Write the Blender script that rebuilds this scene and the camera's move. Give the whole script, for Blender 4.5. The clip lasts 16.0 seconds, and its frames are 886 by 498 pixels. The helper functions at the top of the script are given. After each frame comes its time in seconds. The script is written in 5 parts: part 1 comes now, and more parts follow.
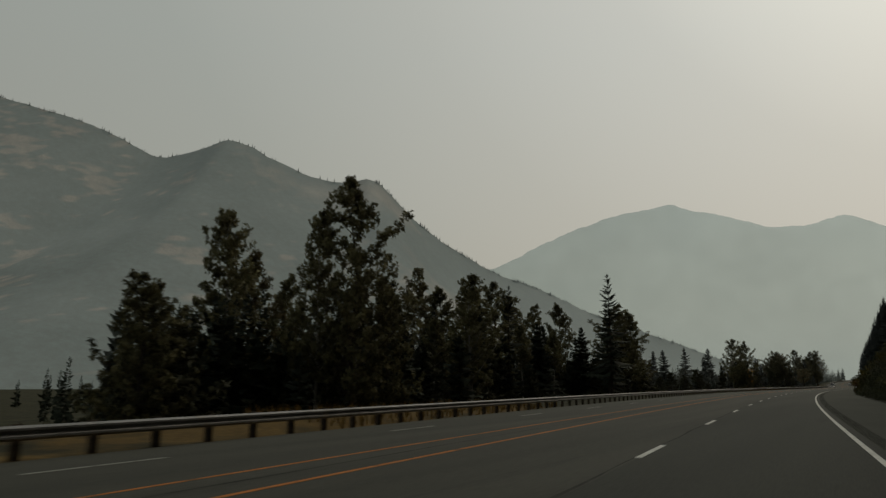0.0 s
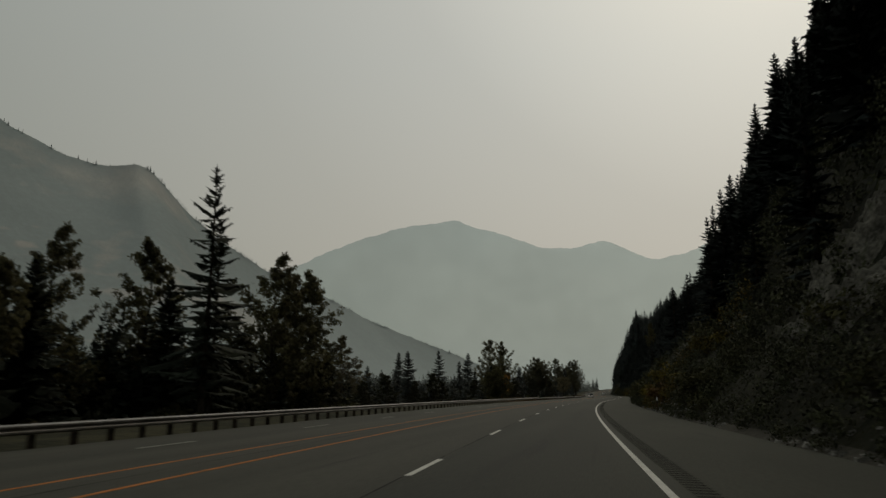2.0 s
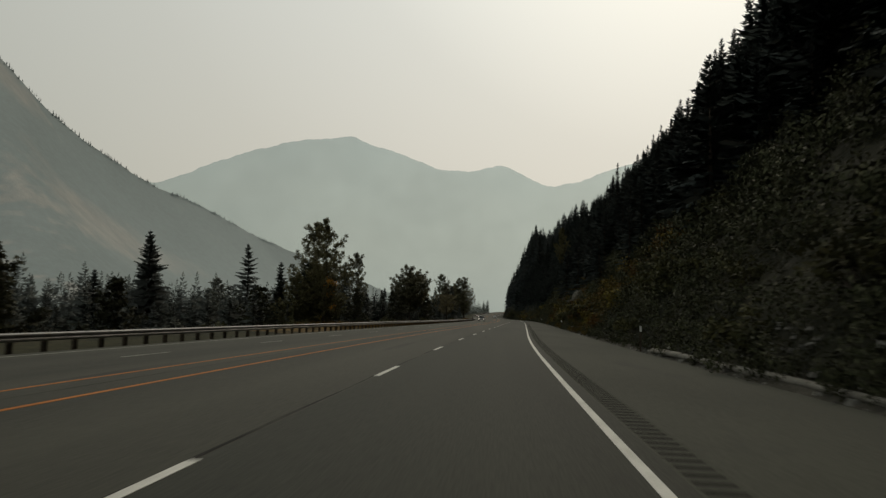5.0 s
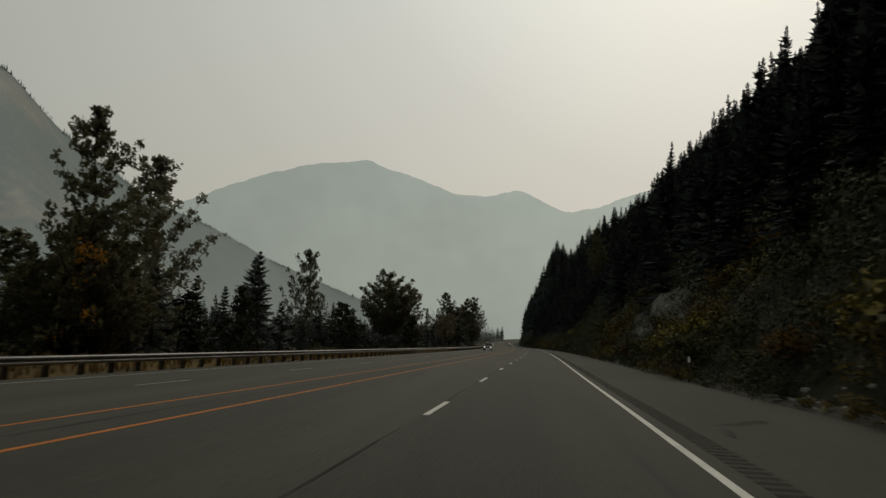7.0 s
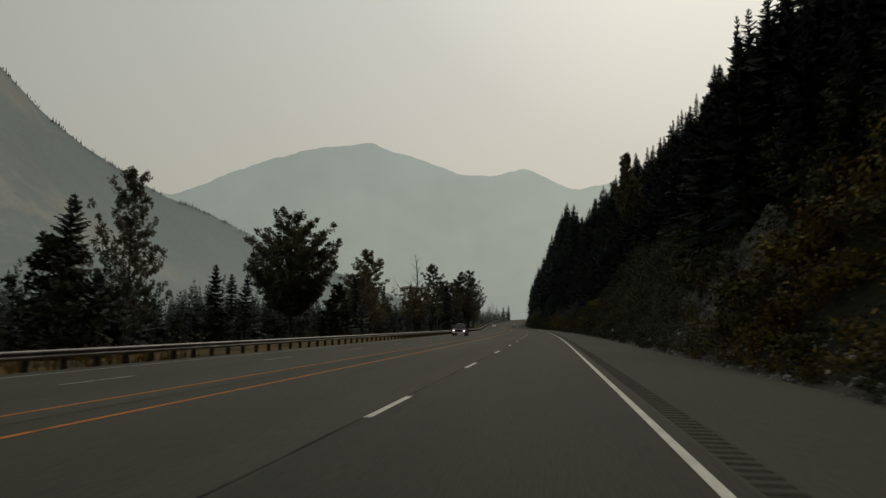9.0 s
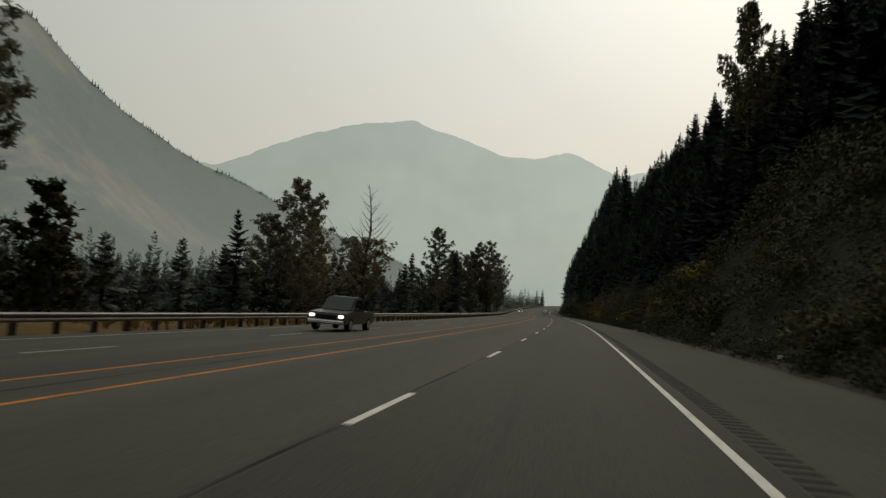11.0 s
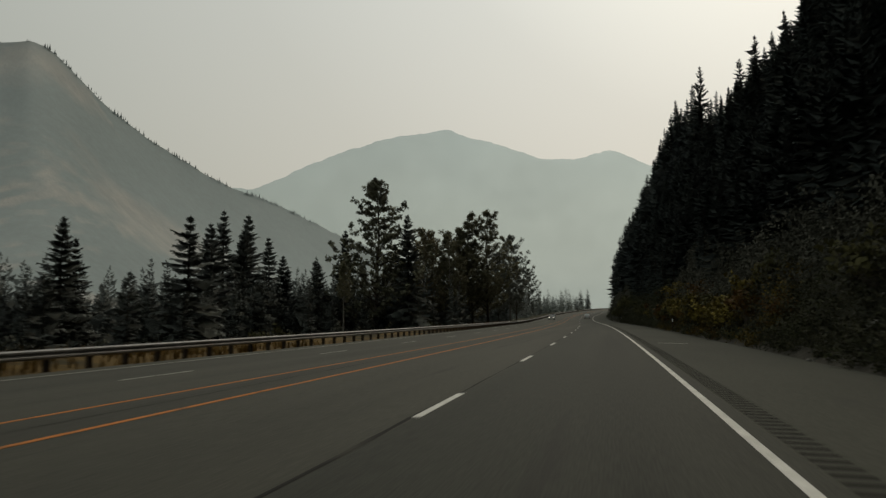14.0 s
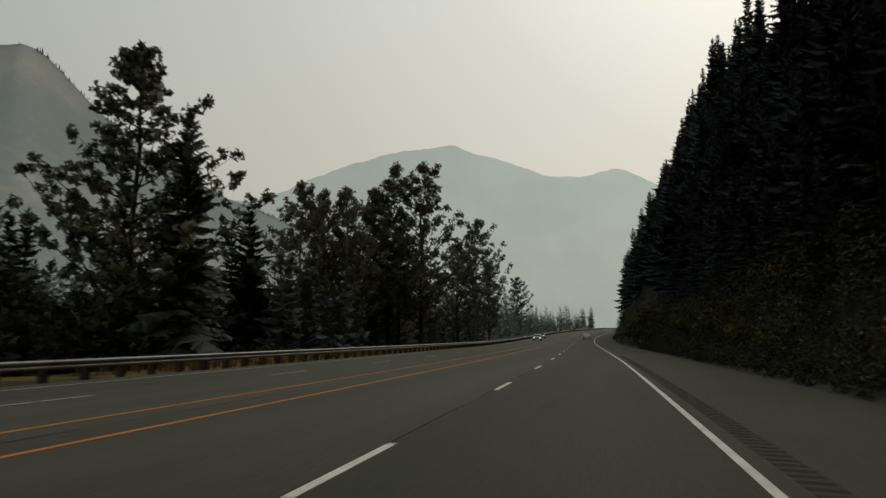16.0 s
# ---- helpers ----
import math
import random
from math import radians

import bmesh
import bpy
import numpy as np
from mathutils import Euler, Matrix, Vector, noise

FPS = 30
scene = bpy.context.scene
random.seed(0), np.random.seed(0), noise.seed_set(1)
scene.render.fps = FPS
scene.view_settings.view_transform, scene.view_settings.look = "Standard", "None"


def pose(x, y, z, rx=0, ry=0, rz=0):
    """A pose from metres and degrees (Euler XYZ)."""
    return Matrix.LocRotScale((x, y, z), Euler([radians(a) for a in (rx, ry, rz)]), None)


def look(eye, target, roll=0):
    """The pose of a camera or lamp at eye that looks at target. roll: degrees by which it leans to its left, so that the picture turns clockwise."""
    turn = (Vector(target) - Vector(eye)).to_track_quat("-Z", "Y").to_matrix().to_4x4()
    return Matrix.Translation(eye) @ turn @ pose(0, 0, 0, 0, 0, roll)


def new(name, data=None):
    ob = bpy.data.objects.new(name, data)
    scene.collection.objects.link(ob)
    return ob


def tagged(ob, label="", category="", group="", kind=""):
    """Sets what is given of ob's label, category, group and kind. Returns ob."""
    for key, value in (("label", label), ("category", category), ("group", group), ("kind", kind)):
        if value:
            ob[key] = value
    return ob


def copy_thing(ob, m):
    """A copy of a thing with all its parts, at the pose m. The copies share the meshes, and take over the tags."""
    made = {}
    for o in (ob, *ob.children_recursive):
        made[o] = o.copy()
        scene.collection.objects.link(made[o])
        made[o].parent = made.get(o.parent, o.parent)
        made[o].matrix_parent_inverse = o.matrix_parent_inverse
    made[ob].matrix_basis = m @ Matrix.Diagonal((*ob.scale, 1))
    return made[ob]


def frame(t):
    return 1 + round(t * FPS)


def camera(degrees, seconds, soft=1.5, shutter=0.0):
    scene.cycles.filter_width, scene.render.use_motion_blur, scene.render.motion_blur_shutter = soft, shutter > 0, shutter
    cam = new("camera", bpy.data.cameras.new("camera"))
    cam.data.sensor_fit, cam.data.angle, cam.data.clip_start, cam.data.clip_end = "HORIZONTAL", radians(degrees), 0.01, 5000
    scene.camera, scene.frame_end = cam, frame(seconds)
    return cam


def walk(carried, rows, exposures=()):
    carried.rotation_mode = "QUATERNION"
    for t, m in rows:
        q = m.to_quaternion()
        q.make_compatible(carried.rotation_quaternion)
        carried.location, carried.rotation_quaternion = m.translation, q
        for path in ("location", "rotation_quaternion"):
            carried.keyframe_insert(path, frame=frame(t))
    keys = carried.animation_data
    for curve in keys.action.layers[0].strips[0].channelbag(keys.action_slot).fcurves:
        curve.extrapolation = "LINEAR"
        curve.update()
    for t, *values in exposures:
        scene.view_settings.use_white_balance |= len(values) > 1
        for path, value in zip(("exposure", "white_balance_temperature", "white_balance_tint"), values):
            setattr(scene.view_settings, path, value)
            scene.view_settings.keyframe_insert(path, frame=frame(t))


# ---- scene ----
cam = camera(65.27, 16.0, soft=1.4, shutter=0.2)
# seconds, x, y, z, heading to the right of +y, pitch up, lean to the left
ROWS = [
    (0.0, -0.402, -0.855, 1.358, -30.85, 11.03, 0.09),
    (0.5, -1.802, 14.789, 1.358, -29.72, 10.62, -0.30),
    (1.0, -3.056, 30.458, 1.358, -27.17, 11.60, 0.30),
    (1.5, -4.119, 46.140, 1.358, -21.09, 12.16, -0.24),
    (2.0, -5.065, 61.820, 1.358, -13.33, 11.80, 0.17),
    (2.5, -5.986, 77.429, 1.358, -11.79, 7.20, 1.26),
    (3.0, -6.784, 92.984, 1.358, -10.36, 4.69, 1.25),
    (3.5, -7.441, 108.560, 1.358, -8.91, 4.64, 0.93),
    (4.0, -7.924, 124.234, 1.358, -7.11, 4.74, 1.06),
    (6.5, -7.730, 203.047, 1.358, -3.77, 7.14, 1.29),
    (7.0, -7.242, 218.900, 1.358, -6.12, 7.66, 2.09),
    (7.5, -6.576, 234.853, 1.358, -7.14, 8.64, 1.82),
    (8.0, -5.810, 250.767, 1.358, -7.61, 6.96, 1.57),
    (8.5, -5.037, 266.776, 1.358, -7.36, 6.54, 1.10),
    (9.0, -4.306, 282.764, 1.358, -6.78, 6.27, 0.41),
    (9.5, -3.674, 298.677, 1.358, -7.18, 4.97, 0.86),
    (12.0, -1.814, 378.329, 1.358, -11.64, 4.91, 3.59),
    (12.5, -1.502, 394.269, 1.358, -11.23, 6.46, 1.93),
    (13.0, -1.296, 410.109, 1.358, -9.96, 7.44, 1.56),
    (13.5, -1.222, 426.110, 1.358, -11.70, 6.96, 1.16),
    (14.0, -1.264, 442.202, 1.358, -13.88, 5.63, -0.25),
    (14.5, -1.415, 458.232, 1.358, -13.92, 6.81, 0.42),
    (15.0, -1.738, 474.346, 1.358, -14.44, 8.02, 2.44),
    (15.5, -2.031, 490.548, 1.358, -14.64, 7.10, 1.73),
    (16.0, -2.442, 506.962, 1.358, -14.35, 7.11, 0.74),
]
EXPOSURES = [(0, -0.28), (1.5, -0.33), (2.0, -0.48), (2.5, -0.5), (3.0, -0.12), (3.5, -0.06), (4.5, 0.0), (6.5, 0.12), (7.2, -0.27), (9.5, -0.14), (12, 0.26), (13, 0.12), (13.5, 0.0), (14.5, 0.05), (16, 0.04)]
walk(cam, [(t, pose(x, y, z, 0, 0, -h) @ pose(0, 0, 0, 90 + p) @ pose(0, 0, 0, 0, 0, lean))
           for t, x, y, z, h, p, lean in ROWS], EXPOSURES)
# ---- world, sun ----
SUN_AZ, SUN_EL = 19.0, 42.0          # degrees right of +y, above the horizon
sun_way = Vector((math.sin(radians(SUN_AZ)) * math.cos(radians(SUN_EL)),
                  math.cos(radians(SUN_AZ)) * math.cos(radians(SUN_EL)), math.sin(radians(SUN_EL))))
world = bpy.data.worlds.new("smoky_sky")
scene.world = world
world.use_nodes = True
wn, wl = world.node_tree.nodes, world.node_tree.links
wn.clear()
w_out = wn.new("ShaderNodeOutputWorld")
w_bg = wn.new("ShaderNodeBackground")
w_sky = wn.new("ShaderNodeTexSky")
w_sky.sky_type, w_sky.sun_disc = "NISHITA", False
w_sky.sun_elevation, w_sky.sun_rotation = radians(SUN_EL), radians(SUN_AZ)
w_sky.dust_density, w_sky.air_density = 6.0, 2.0
w_tc = wn.new("ShaderNodeTexCoord")
w_dot = wn.new("ShaderNodeVectorMath")
w_dot.operation = "DOT_PRODUCT"
w_dot.inputs[1].default_value = sun_way
w_ramp = wn.new("ShaderNodeValToRGB")          # smoke, brighter and warmer towards the sun
els = w_ramp.color_ramp.elements
els[0].position, els[0].color = 0.0, (0.44, 0.45, 0.41, 1)
els[1].position, els[1].color = 1.0, (0.87, 0.875, 0.80, 1)
for pos, col in ((0.3, (0.40, 0.415, 0.38, 1)), (0.5, (0.30, 0.32, 0.292, 1)), (0.75, (0.385, 0.405, 0.366, 1)), (0.86, (0.49, 0.50, 0.453, 1)), (0.935, (0.60, 0.607, 0.556, 1))):
    e = els.new(pos)
    e.color = col
w_sep = wn.new("ShaderNodeSeparateXYZ")
w_hz = wn.new("ShaderNodeValToRGB")            # rosy smoke low over the horizon
hz = w_hz.color_ramp.elements
hz[0].position, hz[0].color = 0.0, (1.0, 0.94, 0.90, 1)
hz[1].position, hz[1].color = 0.45, (1.0, 1.0, 1.0, 1)
e = hz.new(0.16)
e.color = (1.06, 1.0, 0.96, 1)
w_mul = wn.new("ShaderNodeMix")
w_mul.data_type, w_mul.blend_type = "RGBA", "MULTIPLY"
w_mul.inputs[0].default_value = 1.0
w_sk = wn.new("ShaderNodeVectorMath")
w_sk.operation = "SCALE"
w_sk.inputs[3].default_value = 0.006
w_add = wn.new("ShaderNodeVectorMath")
w_add.operation = "ADD"
wl.new(w_tc.outputs["Generated"], w_dot.inputs[0])
w_span = wn.new("ShaderNodeMapRange")
w_span.inputs[1].default_value = -1.0
wl.new(w_dot.outputs["Value"], w_span.inputs[0])
wl.new(w_span.outputs[0], w_ramp.inputs[0])
wl.new(w_tc.outputs["Generated"], w_sep.inputs[0])
wl.new(w_sep.outputs["Z"], w_hz.inputs[0])
wl.new(w_ramp.outputs["Color"], w_mul.inputs[6])
wl.new(w_hz.outputs["Color"], w_mul.inputs[7])
wl.new(w_sky.outputs["Color"], w_sk.inputs[0])
wl.new(w_mul.outputs[2], w_add.inputs[0])
wl.new(w_sk.outputs["Vector"], w_add.inputs[1])
wl.new(w_add.outputs["Vector"], w_bg.inputs["Color"])
w_bg.inputs["Strength"].default_value = 1.0
wl.new(w_bg.outputs[0], w_out.inputs[0])

sun = new("sun", bpy.data.lights.new("sun", "SUN"))
sun.data.energy, sun.data.angle, sun.data.color = 0.6, radians(25), (1.0, 0.86, 0.66)
sun.matrix_world = look(sun_way * 100, (0, 0, 0))


# ---- materials ----
def rgb(c):
    return (*c, 1.0)


def material(name, dark, light, scale=1.0, rough=0.85, metal=0.0, bump=0.0, bump_scale=20.0, fine=8.0, spots=None,
             spot_scale=0.3, spot_at=0.55, spec=0.08, veil=0.0, vary=0.0, island=False, translucent=0.0, stretch=None):
    """Two-scale noise between a dark and a light colour, wear spots, bump; veil is a see-through share that imitates
    haze.
    """
    m = bpy.data.materials.new(name)
    m.use_nodes = True
    n, l = m.node_tree.nodes, m.node_tree.links
    n.clear()
    out = n.new("ShaderNodeOutputMaterial")
    bs = n.new("ShaderNodeBsdfPrincipled")
    bs.inputs["Roughness"].default_value = rough
    bs.inputs["Metallic"].default_value = metal
    bs.inputs["Specular IOR Level"].default_value = spec
    tc = n.new("ShaderNodeTexCoord")
    src = tc.outputs["Object"]
    if stretch:
        mp = n.new("ShaderNodeMapping")
        mp.inputs["Scale"].default_value = stretch
        l.new(src, mp.inputs["Vector"])
        src = mp.outputs["Vector"]
    big = n.new("ShaderNodeTexNoise")
    big.inputs["Scale"].default_value, big.inputs["Detail"].default_value = scale, 5
    small = n.new("ShaderNodeTexNoise")
    small.inputs["Scale"].default_value, small.inputs["Detail"].default_value = scale * fine, 3
    l.new(src, big.inputs["Vector"])
    l.new(src, small.inputs["Vector"])
    mean = n.new("ShaderNodeMath")
    mean.operation = "ADD"
    l.new(big.outputs["Fac"], mean.inputs[0])
    l.new(small.outputs["Fac"], mean.inputs[1])
    mr = n.new("ShaderNodeMapRange")
    mr.inputs[1].default_value, mr.inputs[2].default_value = 0.75, 1.25
    l.new(mean.outputs[0], mr.inputs[0])
    mix = n.new("ShaderNodeMix")
    mix.data_type = "RGBA"
    mix.inputs[6].default_value, mix.inputs[7].default_value = rgb(dark), rgb(light)
    l.new(mr.outputs[0], mix.inputs[0])
    col = mix.outputs[2]
    if spots:
        sp = n.new("ShaderNodeTexNoise")
        sp.inputs["Scale"].default_value, sp.inputs["Detail"].default_value = spot_scale, 7
        sp.inputs["Roughness"].default_value = 0.62
        l.new(src, sp.inputs["Vector"])
        sr = n.new("ShaderNodeMapRange")
        sr.inputs[1].default_value, sr.inputs[2].default_value = spot_at, spot_at + 0.1
        l.new(sp.outputs["Fac"], sr.inputs[0])
        sm = n.new("ShaderNodeMix")
        sm.data_type = "RGBA"
        sm.inputs[7].default_value = rgb(spots)
        l.new(sr.outputs[0], sm.inputs[0])
        l.new(col, sm.inputs[6])
        col = sm.outputs[2]
    if vary:
        hv = n.new("ShaderNodeHueSaturation")
        if island:
            rnd = n.new("ShaderNodeNewGeometry").outputs["Random Per Island"]
        else:
            rnd = n.new("ShaderNodeObjectInfo").outputs["Random"]
        vr = n.new("ShaderNodeMapRange")
        vr.inputs[3].default_value, vr.inputs[4].default_value = 1 - vary, 1 + vary
        l.new(rnd, vr.inputs[0])
        l.new(vr.outputs[0], hv.inputs["Value"])
        l.new(col, hv.inputs["Color"])
        col = hv.outputs["Color"]
    l.new(col, bs.inputs["Base Color"])
    if bump:
        bn = n.new("ShaderNodeTexNoise")
        bn.inputs["Scale"].default_value, bn.inputs["Detail"].default_value = bump_scale, 6
        l.new(src, bn.inputs["Vector"])
        bu = n.new("ShaderNodeBump")
        bu.inputs["Strength"].default_value = bump
        bu.inputs["Distance"].default_value = 0.4 / bump_scale
        l.new(bn.outputs["Fac"], bu.inputs["Height"])
        l.new(bu.outputs["Normal"], bs.inputs["Normal"])
    shade = bs.outputs[0]
    if translucent:
        tr = n.new("ShaderNodeBsdfTranslucent")
        l.new(col, tr.inputs["Color"])
        ms = n.new("ShaderNodeMixShader")
        ms.inputs[0].default_value = translucent
        l.new(shade, ms.inputs[1])
        l.new(tr.outputs[0], ms.inputs[2])
        shade = ms.outputs[0]
    if veil:
        cl = n.new("ShaderNodeBsdfTransparent")
        ms = n.new("ShaderNodeMixShader")
        ms.inputs[0].default_value = veil
        l.new(shade, ms.inputs[1])
        l.new(cl.outputs[0], ms.inputs[2])
        shade = ms.outputs[0]
    l.new(shade, out.inputs["Surface"])
    return m


ASPHALT_DARK = material("darker_asphalt", (0.0218, 0.0229, 0.0172), (0.0415, 0.0434, 0.0325), 0.22, 0.82, bump=0.35, bump_scale=60, fine=90,
                        spots=(0.022, 0.0215, 0.018), spot_scale=0.5, spot_at=0.6, spec=0.2, stretch=(2.4, 0.11, 1.0))
ASPHALT = material("asphalt", (0.0298, 0.0295, 0.0222), (0.0595, 0.0587, 0.0442), 0.22, 0.82, bump=0.35, bump_scale=60, fine=90,
                   spots=(0.030, 0.028, 0.024), spot_scale=0.5, spot_at=0.6, spec=0.2, stretch=(2.4, 0.11, 1.0))
SHOULDER = material("shoulder_asphalt", (0.0352, 0.0364, 0.0275), (0.0567, 0.0584, 0.0445), 0.25, 0.9, bump=0.4, bump_scale=50, fine=80,
                    spots=(0.038, 0.038, 0.032), spot_scale=0.35, spot_at=0.6, spec=0.2, stretch=(1.0, 0.3, 1.0))
GROOVE = material("groove_dirt", (0.013, 0.013, 0.011), (0.023, 0.023, 0.019), 2.0, 0.95)
TAR = material("crack_sealer", (0.010, 0.010, 0.008), (0.020, 0.019, 0.016), 1.5, 0.8, spots=(0.040, 0.039, 0.032), spot_scale=0.35, spot_at=0.5)
WHITE = material("white_road_paint", (0.50, 0.49, 0.45), (0.70, 0.69, 0.64), 1.5, 0.7, fine=14, spots=(0.24, 0.23, 0.2), spot_scale=3.0, spot_at=0.66)
WORN_WHITE = material("worn_white_paint", (0.26, 0.26, 0.23), (0.40, 0.40, 0.36), 1.5, 0.8, fine=14, spots=(0.10, 0.10, 0.085), spot_scale=2.0, spot_at=0.55)
YELLOW = material("yellow_road_paint", (0.36, 0.125, 0.026), (0.50, 0.185, 0.042), 0.8, 0.7, fine=16, spots=(0.15, 0.075, 0.032), spot_scale=1.6, spot_at=0.57)
GALV = material("galvanised_steel", (0.15, 0.148, 0.145), (0.26, 0.255, 0.25), 1.0, 0.5, metal=0.6, fine=12, spots=(0.22, 0.19, 0.16), spot_scale=1.5, spot_at=0.6)
POST = material("weathered_post", (0.030, 0.024, 0.018), (0.07, 0.055, 0.04), 3.0, 0.9, fine=6, vary=0.3)
GRASS = material("dry_grass", (0.060, 0.040, 0.015), (0.135, 0.088, 0.030), 0.5, 0.95, fine=12, bump=0.6, bump_scale=9,
                 spots=(0.030, 0.028, 0.016), spot_scale=0.16, spot_at=0.50)
BLADES = material("dry_grass_blades", (0.11, 0.068, 0.02), (0.22, 0.14, 0.045), 0.35, 0.95, fine=9, vary=0.3, island=True)
FLOOR = material("forest_floor", (0.018, 0.020, 0.012), (0.05, 0.046, 0.026), 0.15, 0.95, fine=10, bump=0.7, bump_scale=4)
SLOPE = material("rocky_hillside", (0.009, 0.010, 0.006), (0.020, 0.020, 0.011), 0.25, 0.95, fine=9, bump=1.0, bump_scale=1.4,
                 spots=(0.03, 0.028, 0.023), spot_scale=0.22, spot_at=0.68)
GRAVEL = material("shoulder_gravel", (0.03, 0.028, 0.022), (0.075, 0.07, 0.058), 3.0, 0.95, fine=7, bump=0.8, bump_scale=14)
ROCK = material("grey_rock", (0.045, 0.044, 0.037), (0.165, 0.158, 0.135), 0.9, 0.9, fine=7, bump=0.9, bump_scale=5,
                spots=(0.045, 0.05, 0.03), spot_scale=0.8, spot_at=0.58, vary=0.25)
BARK = material("dark_bark", (0.030, 0.025, 0.020), (0.075, 0.063, 0.05), 2.5, 0.95, fine=8, bump=0.6, bump_scale=12, vary=0.3)
PALE_BARK = material("pale_bark", (0.15, 0.14, 0.12), (0.30, 0.285, 0.25), 1.8, 0.9, fine=6, spots=(0.04, 0.036, 0.03), spot_scale=2.4, spot_at=0.6, vary=0.2)
NEEDLES = material("fir_needles", (0.023, 0.030, 0.022), (0.052, 0.062, 0.045), 0.8, 0.75, fine=6, vary=0.3, veil=0.05)
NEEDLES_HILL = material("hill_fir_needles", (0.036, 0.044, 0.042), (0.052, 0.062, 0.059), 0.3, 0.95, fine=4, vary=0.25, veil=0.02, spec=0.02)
# paler copies for trees further off: haze put into needle and leaf colours
NEEDLES_HAZY = material("hazy_needles", (0.064, 0.073, 0.067), (0.105, 0.115, 0.103), 0.5, 0.8, fine=6, veil=0.22, vary=0.3)
LEAF_HAZY = material("hazy_leaves", (0.090, 0.088, 0.056), (0.190, 0.180, 0.110), 0.5, 0.7, fine=8, vary=0.2, translucent=0.35, veil=0.15)
DRY_HAZY = material("hazy_browning_leaves", (0.103, 0.093, 0.056), (0.216, 0.188, 0.112), 0.5, 0.7, fine=8, vary=0.2, translucent=0.35, veil=0.12)
NEEDLES_PALE = material("thick_haze_needles", (0.100, 0.112, 0.106), (0.135, 0.147, 0.138), 0.5, 0.9, fine=6, veil=0.2, vary=0.2, spec=0.02)
NEEDLES_FAINT = material("faint_haze_needles", (0.27, 0.30, 0.285), (0.33, 0.36, 0.34), 0.5, 0.9, fine=6, veil=0.35, vary=0.1, spec=0.02)
LEAF_PALE = material("thick_haze_leaves", (0.130, 0.137, 0.117), (0.180, 0.184, 0.155), 0.5, 0.9, fine=8, veil=0.15, vary=0.2, spec=0.02)
# lighter copy of the hill needles, distance haze painted into it
HILL_HAZY = material("hazy_hill_needles", (0.064, 0.077, 0.076), (0.084, 0.098, 0.096), 0.5, 0.9, fine=6, vary=0.3, spec=0.02)
PALE_STONE = material("pale_rubble", (0.16, 0.155, 0.14), (0.38, 0.37, 0.34), 3.0, 0.9, fine=6, bump=0.6, bump_scale=8, vary=0.3)
RUBBLE = material("broken_stone", (0.07, 0.067, 0.058), (0.22, 0.215, 0.195), 3.0, 0.95, fine=6, bump=0.6, bump_scale=8, vary=0.55, island=True)
# leaf colour darkened for the wood's inner shade; also the bank's dark bushes
SHADY_BUSH_LEAF = material("shady_bush_leaves", (0.020, 0.022, 0.013), (0.050, 0.050, 0.027), 0.5, 0.7, fine=8, vary=0.25, translucent=0.1)
# lighter bush leaves with haze put into their colour
UNDER_HAZY = material("hazy_undergrowth", (0.048, 0.050, 0.040), (0.085, 0.086, 0.066), 0.5, 0.85, fine=8, vary=0.1, island=True)
PINE = material("pine_needles", (0.062, 0.066, 0.045), (0.135, 0.135, 0.088), 0.8, 0.75, fine=6, vary=0.25, veil=0.08)
LEAF = material("cottonwood_leaves", (0.056, 0.055, 0.030), (0.15, 0.140, 0.068), 0.5, 0.6, fine=8, vary=0.25, translucent=0.35, veil=0.05)
LEAF_DRY = material("browning_leaves", (0.055, 0.05, 0.026), (0.12, 0.10, 0.05), 0.5, 0.7, fine=8, vary=0.2, translucent=0.35, veil=0.06)
LEAF_ORANGE = material("orange_leaves", (0.32, 0.15, 0.02), (0.5, 0.25, 0.035), 0.8, 0.7, fine=6, translucent=0.3)
SHRUB = material("shrub_leaves", (0.028, 0.030, 0.014), (0.075, 0.072, 0.030), 0.6, 0.8, fine=6, vary=0.35, translucent=0.15)
SHRUB_MASS = material("brush_leaves", (0.028, 0.033, 0.019), (0.066, 0.070, 0.036), 0.6, 0.85, fine=6, vary=0.15, island=True)
SHRUB_MASS_GOLD = material("golden_brush_leaves", (0.050, 0.042, 0.012), (0.138, 0.098, 0.021), 0.45, 0.85, fine=4, vary=0.15, island=True)
SHRUB_GOLD = material("golden_shrub_leaves", (0.062, 0.053, 0.013), (0.145, 0.115, 0.024), 0.6, 0.8, fine=6, vary=0.35, translucent=0.15)
SHRUB_RUST = material("rusty_shrub_leaves", (0.04, 0.025, 0.008), (0.09, 0.048, 0.014), 0.6, 0.8, fine=6, vary=0.3, translucent=0.15)


